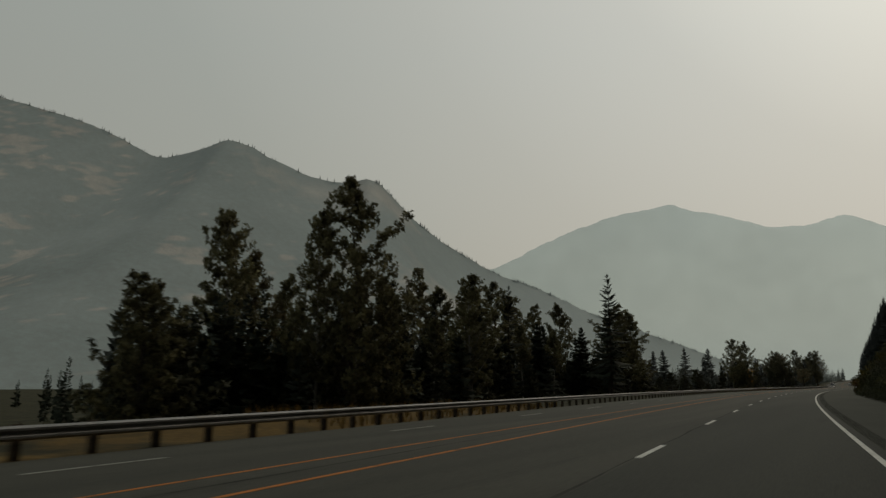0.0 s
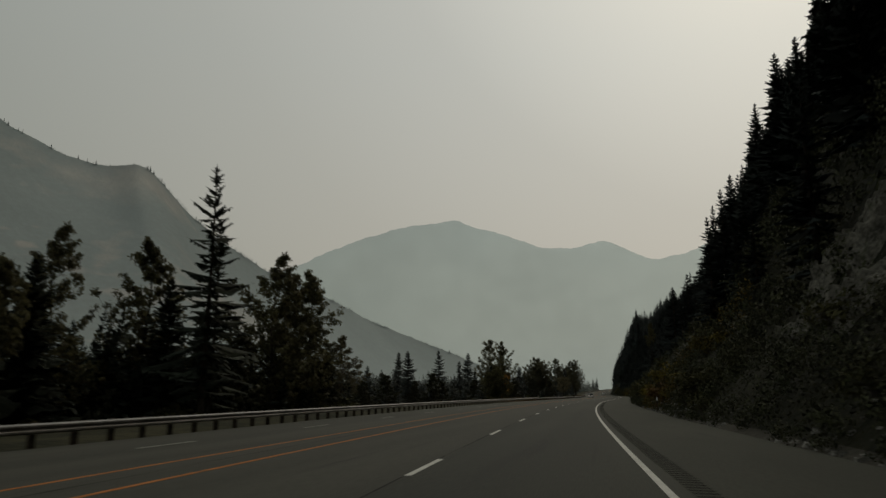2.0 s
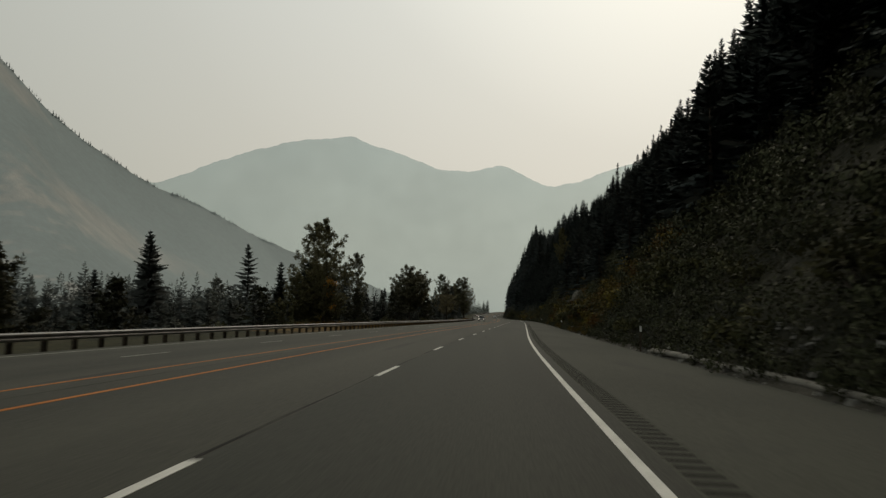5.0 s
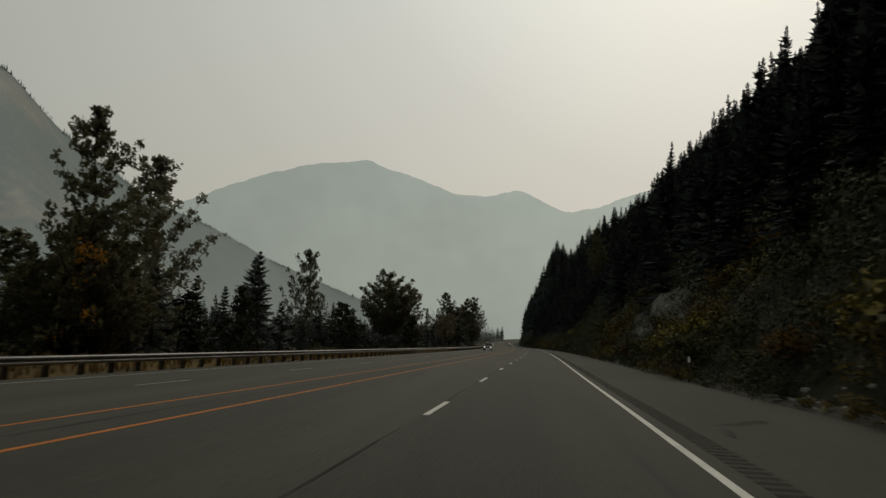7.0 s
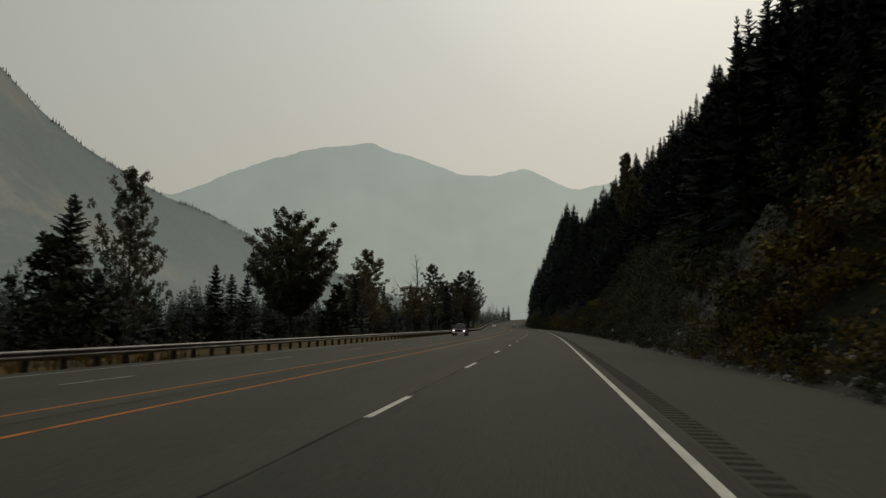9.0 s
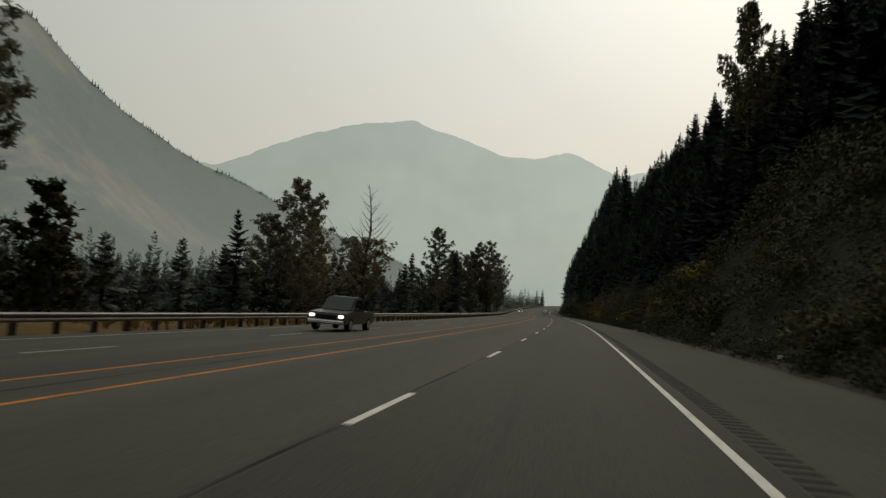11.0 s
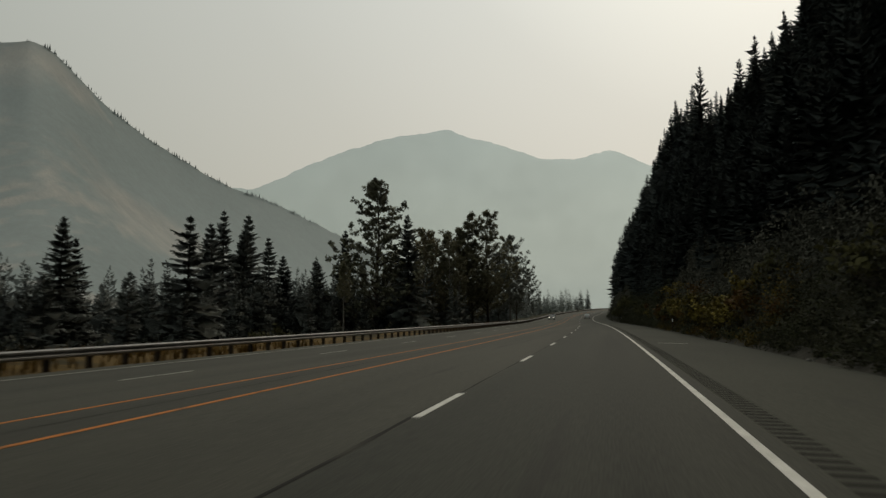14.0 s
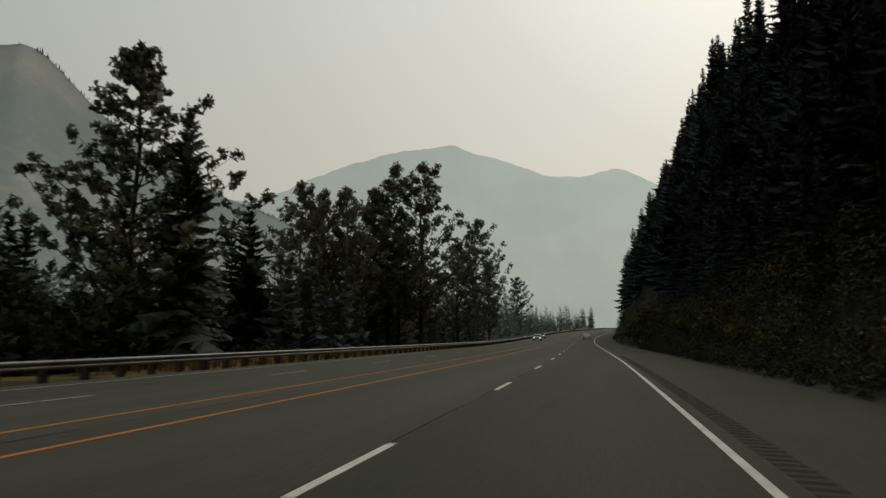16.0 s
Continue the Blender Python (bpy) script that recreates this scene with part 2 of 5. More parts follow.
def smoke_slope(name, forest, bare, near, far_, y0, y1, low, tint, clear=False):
    """A mountainside of forest and bare ground; haze is mixed into its colour, thicker down the valley (and downhill).
    """
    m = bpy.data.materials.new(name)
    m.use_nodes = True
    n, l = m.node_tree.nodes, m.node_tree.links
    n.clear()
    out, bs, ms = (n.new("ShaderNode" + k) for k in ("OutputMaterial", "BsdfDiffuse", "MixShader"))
    cl = n.new("ShaderNodeBsdfTransparent" if clear else "ShaderNodeBsdfDiffuse")       # haze painted on the slope: see-through, or a pale share
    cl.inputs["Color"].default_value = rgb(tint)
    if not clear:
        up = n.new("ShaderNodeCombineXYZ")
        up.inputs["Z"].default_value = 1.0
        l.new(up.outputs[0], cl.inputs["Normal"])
    tc, at, sep = n.new("ShaderNodeTexCoord"), n.new("ShaderNodeAttribute"), n.new("ShaderNodeSeparateXYZ")
    at.attribute_name = "bare"
    l.new(tc.outputs["Object"], sep.inputs[0])

    def grain(scale, detail, stretch=(1, 1, 1)):
        mp, nz = n.new("ShaderNodeMapping"), n.new("ShaderNodeTexNoise")
        mp.inputs["Scale"].default_value = stretch
        nz.inputs["Scale"].default_value, nz.inputs["Detail"].default_value, nz.inputs["Roughness"].default_value = scale, detail, 0.65
        l.new(tc.outputs["Object"], mp.inputs["Vector"])
        l.new(mp.outputs["Vector"], nz.inputs["Vector"])
        return nz.outputs["Fac"]

    def ranged(src, a, b, c, d):
        mr = n.new("ShaderNodeMapRange")
        for k, v in zip((1, 2, 3, 4), (a, b, c, d)):
            mr.inputs[k].default_value = v
        l.new(src, mr.inputs[0])
        return mr.outputs[0]

    def add(a, b):
        ad = n.new("ShaderNodeMath")
        l.new(a, ad.inputs[0])
        l.new(b, ad.inputs[1])
        return ad.outputs[0]

    def blend(fac, a, b):
        mx = n.new("ShaderNodeMix")
        mx.data_type = "RGBA"
        l.new(fac, mx.inputs[0])
        for k, c in ((6, a), (7, b)):
            if isinstance(c, tuple):
                mx.inputs[k].default_value = rgb(c)
            else:
                l.new(c, mx.inputs[k])
        return mx.outputs[2]
    woods = blend(ranged(grain(0.055, 4), 0.35, 0.68, 0.0, 1.0), tuple(0.55 * c for c in forest), tuple(1.5 * c for c in forest))
    rocks = blend(ranged(grain(0.02, 6, (1, 1, 0.35)), 0.35, 0.68, 0.0, 1.0), tuple(0.6 * c for c in bare), tuple(1.25 * c for c in bare))
    share = ranged(add(at.outputs["Fac"], grain(0.012, 7)), 0.72, 1.35, 0.0, 1.0)
    l.new(blend(share, woods, rocks), bs.inputs["Color"])
    # share of painted haze, growing with y and towards the foot
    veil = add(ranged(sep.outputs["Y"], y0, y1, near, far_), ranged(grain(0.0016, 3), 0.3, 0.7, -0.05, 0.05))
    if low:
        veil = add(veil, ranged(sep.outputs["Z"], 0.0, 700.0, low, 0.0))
    relief = n.new("ShaderNodeBump")                # spurs and gullies
    relief.inputs["Strength"].default_value, relief.inputs["Distance"].default_value = 1.0, 60.0
    l.new(grain(0.0055, 6, (1, 1, 0.3)), relief.inputs["Height"])
    l.new(relief.outputs["Normal"], bs.inputs["Normal"])
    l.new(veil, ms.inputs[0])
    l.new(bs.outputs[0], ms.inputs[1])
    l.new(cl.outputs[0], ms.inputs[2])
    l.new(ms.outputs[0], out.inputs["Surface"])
    return m


# mountain materials with the haze already in them
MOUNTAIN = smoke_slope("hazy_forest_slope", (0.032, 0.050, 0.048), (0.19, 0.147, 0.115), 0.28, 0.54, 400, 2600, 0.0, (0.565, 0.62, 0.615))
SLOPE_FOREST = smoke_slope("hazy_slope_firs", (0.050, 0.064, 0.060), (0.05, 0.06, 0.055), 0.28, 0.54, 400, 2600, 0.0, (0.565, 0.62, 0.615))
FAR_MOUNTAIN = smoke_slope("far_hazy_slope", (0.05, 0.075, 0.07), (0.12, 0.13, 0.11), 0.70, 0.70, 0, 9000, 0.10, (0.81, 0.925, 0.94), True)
RUBBER = material("tyre_rubber", (0.012, 0.012, 0.012), (0.02, 0.02, 0.02), 5.0, 0.9)
GLASS = material("dark_car_glass", (0.012, 0.014, 0.015), (0.016, 0.018, 0.02), 1.0, 0.08, spec=0.6)
CHROME = material("bright_trim", (0.5, 0.5, 0.5), (0.6, 0.6, 0.6), 2.0, 0.3, metal=0.9)
RED_LENS = material("red_lens", (0.25, 0.01, 0.01), (0.3, 0.015, 0.012), 3.0, 0.3)
REFLECTOR = material("white_reflector", (0.62, 0.62, 0.60), (0.75, 0.75, 0.72), 6.0, 0.5)


def paint(name, c):
    return material(name, tuple(0.9 * v for v in c), c, 1.0, 0.3, spec=0.5)


LAMP = bpy.data.materials.new("lit_headlight")
LAMP.use_nodes = True
LAMP.node_tree.nodes.clear()
em = LAMP.node_tree.nodes.new("ShaderNodeEmission")
em.inputs["Color"].default_value, em.inputs["Strength"].default_value = (1.0, 0.86, 0.76, 1), 2.2
LAMP.node_tree.links.new(em.outputs[0], LAMP.node_tree.nodes.new("ShaderNodeOutputMaterial").inputs[0])


# ---- mesh helpers ----
def mesh_of(name, verts, faces, mats, index=None, smooth=False):
    me = bpy.data.meshes.new(name)
    me.from_pydata([tuple(v) for v in verts], [], [tuple(f) for f in faces])
    for m in mats if isinstance(mats, (list, tuple)) else [mats]:
        me.materials.append(m)
    if index is not None:
        me.polygons.foreach_set("material_index", index)
    if smooth:
        me.polygons.foreach_set("use_smooth", [True] * len(me.polygons))
    me.update()
    return me


def soft_mesh(name, verts, faces, facing, mats, index=None):
    """Loose leaves: each is wound and shaded as part of the outline of its clump (facing, one direction a leaf)."""
    V, N = np.array([tuple(v) for v in verts]), np.array([tuple(v) for v in facing])
    N /= np.maximum(1e-6, np.linalg.norm(N, axis=1))[:, None]
    three = np.array([f[:3] for f in faces])
    geo = np.cross(V[three[:, 1]] - V[three[:, 0]], V[three[:, 2]] - V[three[:, 0]])
    turn = (geo * N).sum(1) < 0
    me = mesh_of(name, verts, [tuple(reversed(f)) if t else tuple(f) for f, t in zip(faces, turn)], mats, index, True)
    at_vertex = np.zeros_like(V)
    for f, nn in zip(faces, N):
        at_vertex[list(f)] = nn
    me.normals_split_custom_set_from_vertices(at_vertex.tolist())
    return me


def part(name, me, parent, label="", m=None):
    ob = new(name, me)
    ob.parent = parent
    if m is not None:
        ob.matrix_basis = m
    if label:
        ob["label"] = label
    return ob


def thing(name, label, category, m=None, group="", kind=""):
    ob = new(name)
    ob.empty_display_size = 0.2
    if m is not None:
        ob.matrix_basis = m
    return tagged(ob, label, category, group, kind)


def bm_mesh(name, bm, mats):
    me = bpy.data.meshes.new(name)
    bm.to_mesh(me)
    bm.free()
    for m in mats if isinstance(mats, (list, tuple)) else [mats]:
        me.materials.append(m)
    return me


def box_mesh(name, sx, sy, sz, mat, bevel=0.0, base=True):
    bm = bmesh.new()
    bmesh.ops.create_cube(bm, size=1.0)
    bmesh.ops.scale(bm, vec=(sx, sy, sz), verts=bm.verts)
    if base:
        bmesh.ops.translate(bm, vec=(0, 0, sz / 2), verts=bm.verts)
    if bevel:
        bmesh.ops.bevel(bm, geom=bm.edges[:], offset=bevel, segments=1, affect="EDGES")
    return bm_mesh(name, bm, mat)


# ---- plan of the road: the white edge line along y, and heights ----
KNOT_Y = [-300, -60, 0, 60, 120, 180, 240, 300, 360, 420, 480, 540, 600, 660, 720, 780, 840, 900, 960, 1100]
KNOT_X = [55, 7.1, 1.0, -3.6, -6.2, -6.4, -4.5, -2.3, -0.5, 0.3, -0.3, -2.0, -4.9, -7.8, -9.2, -7.0, 0.5, 14, 36, 110]


def edge(y):
    y = max(-300.0, min(1099.9, y))
    i = max(j for j in range(len(KNOT_Y) - 1) if KNOT_Y[j] <= y)

    def slope(j):
        a, b = max(0, j - 1), min(len(KNOT_Y) - 1, j + 1)
        return (KNOT_X[b] - KNOT_X[a]) / (KNOT_Y[b] - KNOT_Y[a])
    h = KNOT_Y[i + 1] - KNOT_Y[i]
    u = (y - KNOT_Y[i]) / h
    return ((2 * u**3 - 3 * u**2 + 1) * KNOT_X[i] + (u**3 - 2 * u**2 + u) * h * slope(i)
            + (3 * u**2 - 2 * u**3) * KNOT_X[i + 1] + (u**3 - u**2) * h * slope(i + 1))


def grade(y):
    d = max(0.0, y - 605.0)
    return 0.0001 * d * d if d < 150 else 2.25 + 0.03 * (d - 150)


def road_z(o, y):
    return grade(y) - 0.028 * max(0.0, -8.0 - o) - 0.012 * max(0.0, o)


def on_road(o, y, lift=0.0):
    return (edge(y) + o, y, road_z(o, y) + lift)


def heading(y):
    return math.degrees(math.atan2(edge(y + 1) - edge(y - 1), 2.0))


def rail_at(y):
    return -16.2 - 2.7 * min(1.0, max(0.0, y / 210.0))


def wave(x, y, s, seed=0.0):
    return noise.noise((x * s + seed, y * s - seed, seed * 0.37))


# up to y 105 the unseen hill is raised to keep light off the road
SKY_Y = [-100, 105, 150, 180, 200, 230, 265, 290, 330, 350, 370, 400, 480, 530, 560, 590, 620, 680, 730, 840, 1200]
SKY_R = [2.7, 2.7, 1.75, 1.70, 1.57, 1.53, 1.42, 1.36, 1.38, 1.50, 1.66, 1.57, 1.55, 1.57, 1.72, 1.80, 2.10, 2.40, 2.35, 2.70, 2.80]


SKY = np.interp(np.arange(-300, 1300), SKY_Y, SKY_R).tolist()


def rise(y):
    """How steeply the tops of the hillside trees climb away from the road."""
    return SKY[max(0, min(1599, int(y) + 300))]


def crest_ratio(o, y):
    """The steepest line of sight that the tree tops reach at this offset."""
    near, far_ = y + 1.5 * (28 - o), y * 29.5 / (o + 1.5)
    if o > 28:
        far_ = min(near, max(150.0, far_))
    else:
        far_ = max(near, min(900.0, far_))
    return min(rise(near + (far_ - near) * k / 7) for k in range(8))


def hill(o, y):
    """Height over the road of the slope beside the right shoulder; its trees reach up to the crest line."""
    d = o - 4.7
    if d <= 0:
        return 0.0
    c = crest_ratio(o, y)
    cut = 0.5 + 0.5 * math.tanh((d - 0.9) / 0.9)
    up = max(0.5 * d, c * d - min(1.0, d / 25.0) * (17.0 - 6.2 * c) - 0.35 * max(0.0, d - 30)) * cut
    rough = min(1.0, d / 4.0)
    return up + rough * (0.9 * wave(o, y, 0.13, 1.0) + 0.7 * wave(o, y, 0.36, 2.0) + 1.2 * wave(o, y, 0.03, 5.0) * min(1, d / 20))


def ground_z(o, y):
    r = rail_at(y)
    if o > 4.6:
        return road_z(4.6, y) - 0.03 + hill(o, y)
    if o > r - 0.6:
        return road_z(o, y) - 0.16
    base = road_z(r, y) - 0.06
    d = r - 0.6 - o
    drop = -3.2 * (0.5 - 0.5 * math.cos(math.pi * min(1.0, max(0.0, (d - 6.5) / 13.0))))
    far = -0.02 * max(0.0, d - 20) if d < 170 else -3.0
    return base + drop + far + (0.25 * wave(o, y, 0.15, 4.0) + 0.6 * wave(o, y, 0.04, 6.0)) * min(1.0, d / 3.0)


# ---- ground ----
def strip_grid(os_, ys, zfun):
    verts = [(edge(y) + o, y, zfun(o, y)) for y in ys for o in os_]
    n = len(os_)
    faces = [(j * n + i, j * n + i + 1, (j + 1) * n + i + 1, (j + 1) * n + i)
             for j in range(len(ys) - 1) for i in range(n - 1)]
    return verts, faces


def build_ground():
    left = [-4500, -2500, -1400, -800, -450, -280, -190, -140, -110, -90, -75, -62, -52, -45] + [-40 + 1.5 * i for i in range(15)]
    mid = [-17.0, -8.0, 0.0, 4.3]
    right = [4.7 + 0.6 * i for i in range(18)] + [16 + 1.6 * i for i in range(15)] + [41 + 4.5 * i for i in range(14)] + [110, 135, 170, 220, 300, 420]
    os_ = left + mid + right
    ys = [-4500, -2000, -900, -400, -200, -120, -70] + [-40 + 2.6 * i for i in range(350)] + [885, 905, 930, 960, 1000, 1060, 1150, 1300, 1600, 2100, 3000, 4800]

    def z(o, y):
        if y < -200 or y > 1100 or o < -300 or o > 250:
            return min(ground_z(max(-300, min(o, 250)), max(-200, min(y, 1100))), 30 if o > 0 else 0.0)
        return ground_z(o, y)
    verts, faces = strip_grid(os_, ys, z)
    idx = []
    n = len(os_)
    for j in range(len(ys) - 1):
        r = rail_at(ys[j])
        for i in range(n - 1):
            o = 0.5 * (os_[i] + os_[i + 1])
            # y 46 to 212: dark floor instead of grass stands in for shade
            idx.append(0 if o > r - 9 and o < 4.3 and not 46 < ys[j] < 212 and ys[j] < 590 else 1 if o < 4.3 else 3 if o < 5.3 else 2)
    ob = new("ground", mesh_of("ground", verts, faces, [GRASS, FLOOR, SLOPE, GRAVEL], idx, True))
    return tagged(ob, "valley floor and steep wooded hillside beside the highway", "ground", kind="structure")


build_ground()


# ---- road ----
def slab(name, o0, o1, y0, y1, step, mat, lift=0.0, depth=0.25, cols=4, label="", parent=None, follow=False):
    ys = [y0 + (y1 - y0) * i / max(1, round((y1 - y0) / step)) for i in range(max(1, round((y1 - y0) / step)) + 1)]
    os_ = [o0 + (o1 - o0) * i / cols for i in range(cols + 1)]
    if o0 < -8 < o1:
        os_ = sorted(os_ + [-8.0])
    if follow:
        os_ = [o0 - 1.0] + os_
    verts, faces = strip_grid(os_, ys, lambda o, y: road_z(o, y) + lift)
    if follow:
        for j, y in enumerate(ys):
            o = rail_at(y) + 0.5
            verts[j * len(os_)] = (edge(y) + o, y, road_z(o, y) + lift)
    n, m = len(os_), len(ys)
    k = len(verts)
    for y in ys:
        for o in (rail_at(y) + 0.5 if follow else o0, o1):
            verts.append((edge(y) + o, y, road_z(o, y) + lift - depth))
    for j in range(m - 1):
        faces.append((j * n, (j + 1) * n, k + 2 * j + 2, k + 2 * j))
        faces.append((j * n + n - 1, k + 2 * j + 1, k + 2 * j + 3, (j + 1) * n + n - 1))
    faces.append(tuple(range(n - 1, -1, -1)) + (k, k + 1))
    faces.append(tuple((m - 1) * n + i for i in range(n)) + (k + 2 * m - 1, k + 2 * m - 2))
    me = mesh_of(name, verts, faces, mat)
    if parent:
        return part(name, me, parent, label)
    return new(name, me)


tagged(slab("road", -15.4, -4.07, -200, 1090, 4.0, ASPHALT, cols=8, follow=True), "four-lane asphalt highway with worn dark wheel tracks", "road", kind="structure")
tagged(slab("road", -4.07, 0.28, -200, 1090, 4.0, ASPHALT_DARK, cols=2), "inner lane of darker asphalt along the edge line", "road", kind="structure")
tagged(slab("road_shoulder", 0.74, 4.7, -200, 1090, 4.0, SHOULDER), "wide paved shoulder of paler asphalt beside the highway", "shoulder", kind="structure")


def build_rumble():
    verts, faces, idx = [], [], []
    y, down = -40.0, False
    os_ = (0.28, 0.33, 0.69, 0.74)
    rows = []
    while y < 560:
        rows.append((y, 0.0))
        rows.append((y + 0.175, 0.0))
        rows.append((y + 0.195, -0.010))
        rows.append((y + 0.30, -0.010))
        y += 0.32
    rows = [(-200, 0.0)] + rows + [(560.2, 0.0), (700, 0.0), (1090, 0.0)]
    dense = []
    for a, b in zip(rows, rows[1:]):
        dense.append(a)
        if b[0] - a[0] > 10:
            k = int((b[0] - a[0]) / 8)
            dense += [(a[0] + (b[0] - a[0]) * i / k, 0.0) for i in range(1, k)]
    dense.append(rows[-1])
    for yy, dz in dense:
        for i, o in enumerate(os_):
            x, y_, z = on_road(o, yy)
            verts.append((x, y_, z + (dz if i in (1, 2) else 0.0)))
    for j in range(len(dense) - 1):
        for i in range(3):
            faces.append((j * 4 + i, j * 4 + i + 1, j * 4 + 5 + i, j * 4 + 4 + i))
            idx.append(1 if i == 1 and (dense[j][1] < 0 or dense[j + 1][1] < 0) else 0)
    ob = new("rumble_strip", mesh_of("rumble_strip", verts, faces, [SHOULDER, GROOVE], idx))
    return tagged(ob, "milled rumble strip of dark grooves beside the edge line", "rumble strip", kind="structure")


build_rumble()


def line(name, o, width, y0, y1, mat, label, lift=0.004):
    ob = slab(name, o - width / 2, o + width / 2, y0, y1, 3.0, mat, lift, 0.004, 1)
    return tagged(ob, label, "road marking", kind="structure")


line("edge_line", 0.0, 0.122, -200, 1080, WHITE, "solid white edge line painted on the asphalt")
line("edge_line", -17.0, 0.12, 130, 1080, WORN_WHITE, "faded white edge line by the guardrail")
line("centre_line", -7.79, 0.112, -200, 1080, YELLOW, "solid yellow centre line painted on the asphalt")
line("centre_line", -9.5, 0.112, -200, 1080, YELLOW, "solid yellow centre line painted on the asphalt")


def build_seam(o, width, name, label, seed):
    """A crack filled with tar that wanders a little, thins out and breaks off here and there."""
    verts, faces, y = [], [], -60.0
    rows = []
    while y < 900:
        w = width * (0.62 + 0.75 * noise.noise((y * 0.21, seed, 0)) + 0.35 * noise.noise((y * 0.9, seed, 3)))
        rows.append((y, o + 0.05 * noise.noise((y * 0.3, seed, 7)), max(0.0, w)))
        y += 0.8 if y < 560 else 3.0
    for y, oo, w in rows:
        verts += [on_road(oo - w / 2, y, 0.003), on_road(oo + w / 2, y, 0.003)]
    for j in range(len(rows) - 1):
        if rows[j][2] > 0.006 or rows[j + 1][2] > 0.006:
            faces.append((2 * j, 2 * j + 1, 2 * j + 3, 2 * j + 2))
    return tagged(new(name, mesh_of(name, verts, faces, TAR)), label, "road seam", kind="structure")


build_seam(-8.65, 0.075, "centre_seam", "dark broken tar seam between the yellow lines", 9.0)
build_seam(-4.12, 0.085, "lane_seam", "dark broken tar seam under the lane dashes", 2.0)


def build_dashes():
    ours = thing("lane_dashes", "row of white lane dashes painted on the asphalt", "road marking", kind="structure")
    theirs = thing("lane_dashes", "row of worn white dashes on the oncoming lanes", "road marking", kind="structure")
    wide = box_mesh("lane_dash", 0.118, 3.05, 0.006, WHITE)
    thin = box_mesh("lane_dash", 0.11, 3.05, 0.006, WORN_WHITE)
    for i in range(-4, 70):
        y = 0.4 + 12.19 * i + 1.525
        part("lane_dash", wide, ours, m=pose(*on_road(-4.07, y, 0.001), math.degrees(math.atan(0.06 * max(0, min(y - 605, 150)) / 300)), 0, -heading(y)))
        y += 5.5
        part("lane_dash", thin, theirs, m=pose(*on_road(-13.1, y, 0.001), math.degrees(math.atan(0.06 * max(0, min(y - 605, 150)) / 300)), -1.6, -heading(y)))


build_dashes()
mark = tagged(new("shoulder_mark", box_mesh("shoulder_mark", 1.7, 0.10, 0.006, WHITE)), "thin white stripe painted across the shoulder", "road marking", kind="structure")
mark.matrix_basis = pose(*on_road(1.75, 479.5, 0.001), 0, 0, -20)


# ---- guardrail ----
def build_guardrail():
    rail = thing("guardrail", "galvanised steel guardrail on dark posts beside the oncoming lanes", "guardrail")
    prof = [(0.0, 0.40), (0.03, 0.42), (0.085, 0.455), (0.085, 0.50), (0.02, 0.545), (0.02, 0.58), (0.085, 0.625), (0.085, 0.67), (0.03, 0.705), (0.0, 0.72)]
    prof = prof + [(x - 0.006, z) for x, z in reversed(prof)]
    y, n = -60.0, len(prof)
    while y < 880:
        ys = [y, y + 3.81, y + 7.66]
        verts, faces = [], []
        for yy in ys:
            o = rail_at(yy)
            for px, pz in prof:
                verts.append((edge(yy) + o + px, yy, road_z(o, yy) + pz - 0.02))
        for j in range(2):
            for i in range(n):
                k = (i + 1) % n
                faces.append((j * n + i, j * n + k, (j + 1) * n + k, (j + 1) * n + i))
        part("beam", mesh_of("beam", verts, faces, GALV), rail)
        y += 7.62
    me = box_mesh("post", 0.16, 0.20, 0.95, POST, 0.012)
    block = box_mesh("spacer_block", 0.14, 0.16, 0.33, POST, 0.01)
    rest = bmesh.new()
    for i in range(492):
        yy = -59 + 1.905 * i
        o = rail_at(yy) - 0.26
        m = pose(*on_road(o, yy, -0.22), 0, 0, -heading(yy))
        if i < 300:
            p = part("post", me, rail, m=m)
            part("spacer_block", block, p, m=pose(0.155, 0, 0.60))
        else:
            bmesh.ops.create_cube(rest, size=1.0, matrix=m @ Matrix.Translation((0.05, 0, 0.48)) @ Matrix.Diagonal((0.26, 0.2, 0.95, 1)))
    ob = part("post_rest", bm_mesh("post_rest", rest, POST), rail)
    ob["kind"] = "stuff"


build_guardrail()


# ---- mountains ----
def even(points, n):
    """A smooth line of n + 1 places through the given points, evenly along their order."""
    out = []
    for i in range(n + 1):
        f = i / n * (len(points) - 1)
        k = min(int(f), len(points) - 2)
        u = f - k
        p0, p1, p2, p3 = (Vector(points[max(0, min(len(points) - 1, k + m))]) for m in (-1, 0, 1, 2))
        out.append(0.5 * (2 * p1 + (p2 - p0) * u + (2 * p0 - 5 * p1 + 4 * p2 - p3) * u * u + (3 * p1 - p0 - 3 * p2 + p3) * u ** 3))
    return out


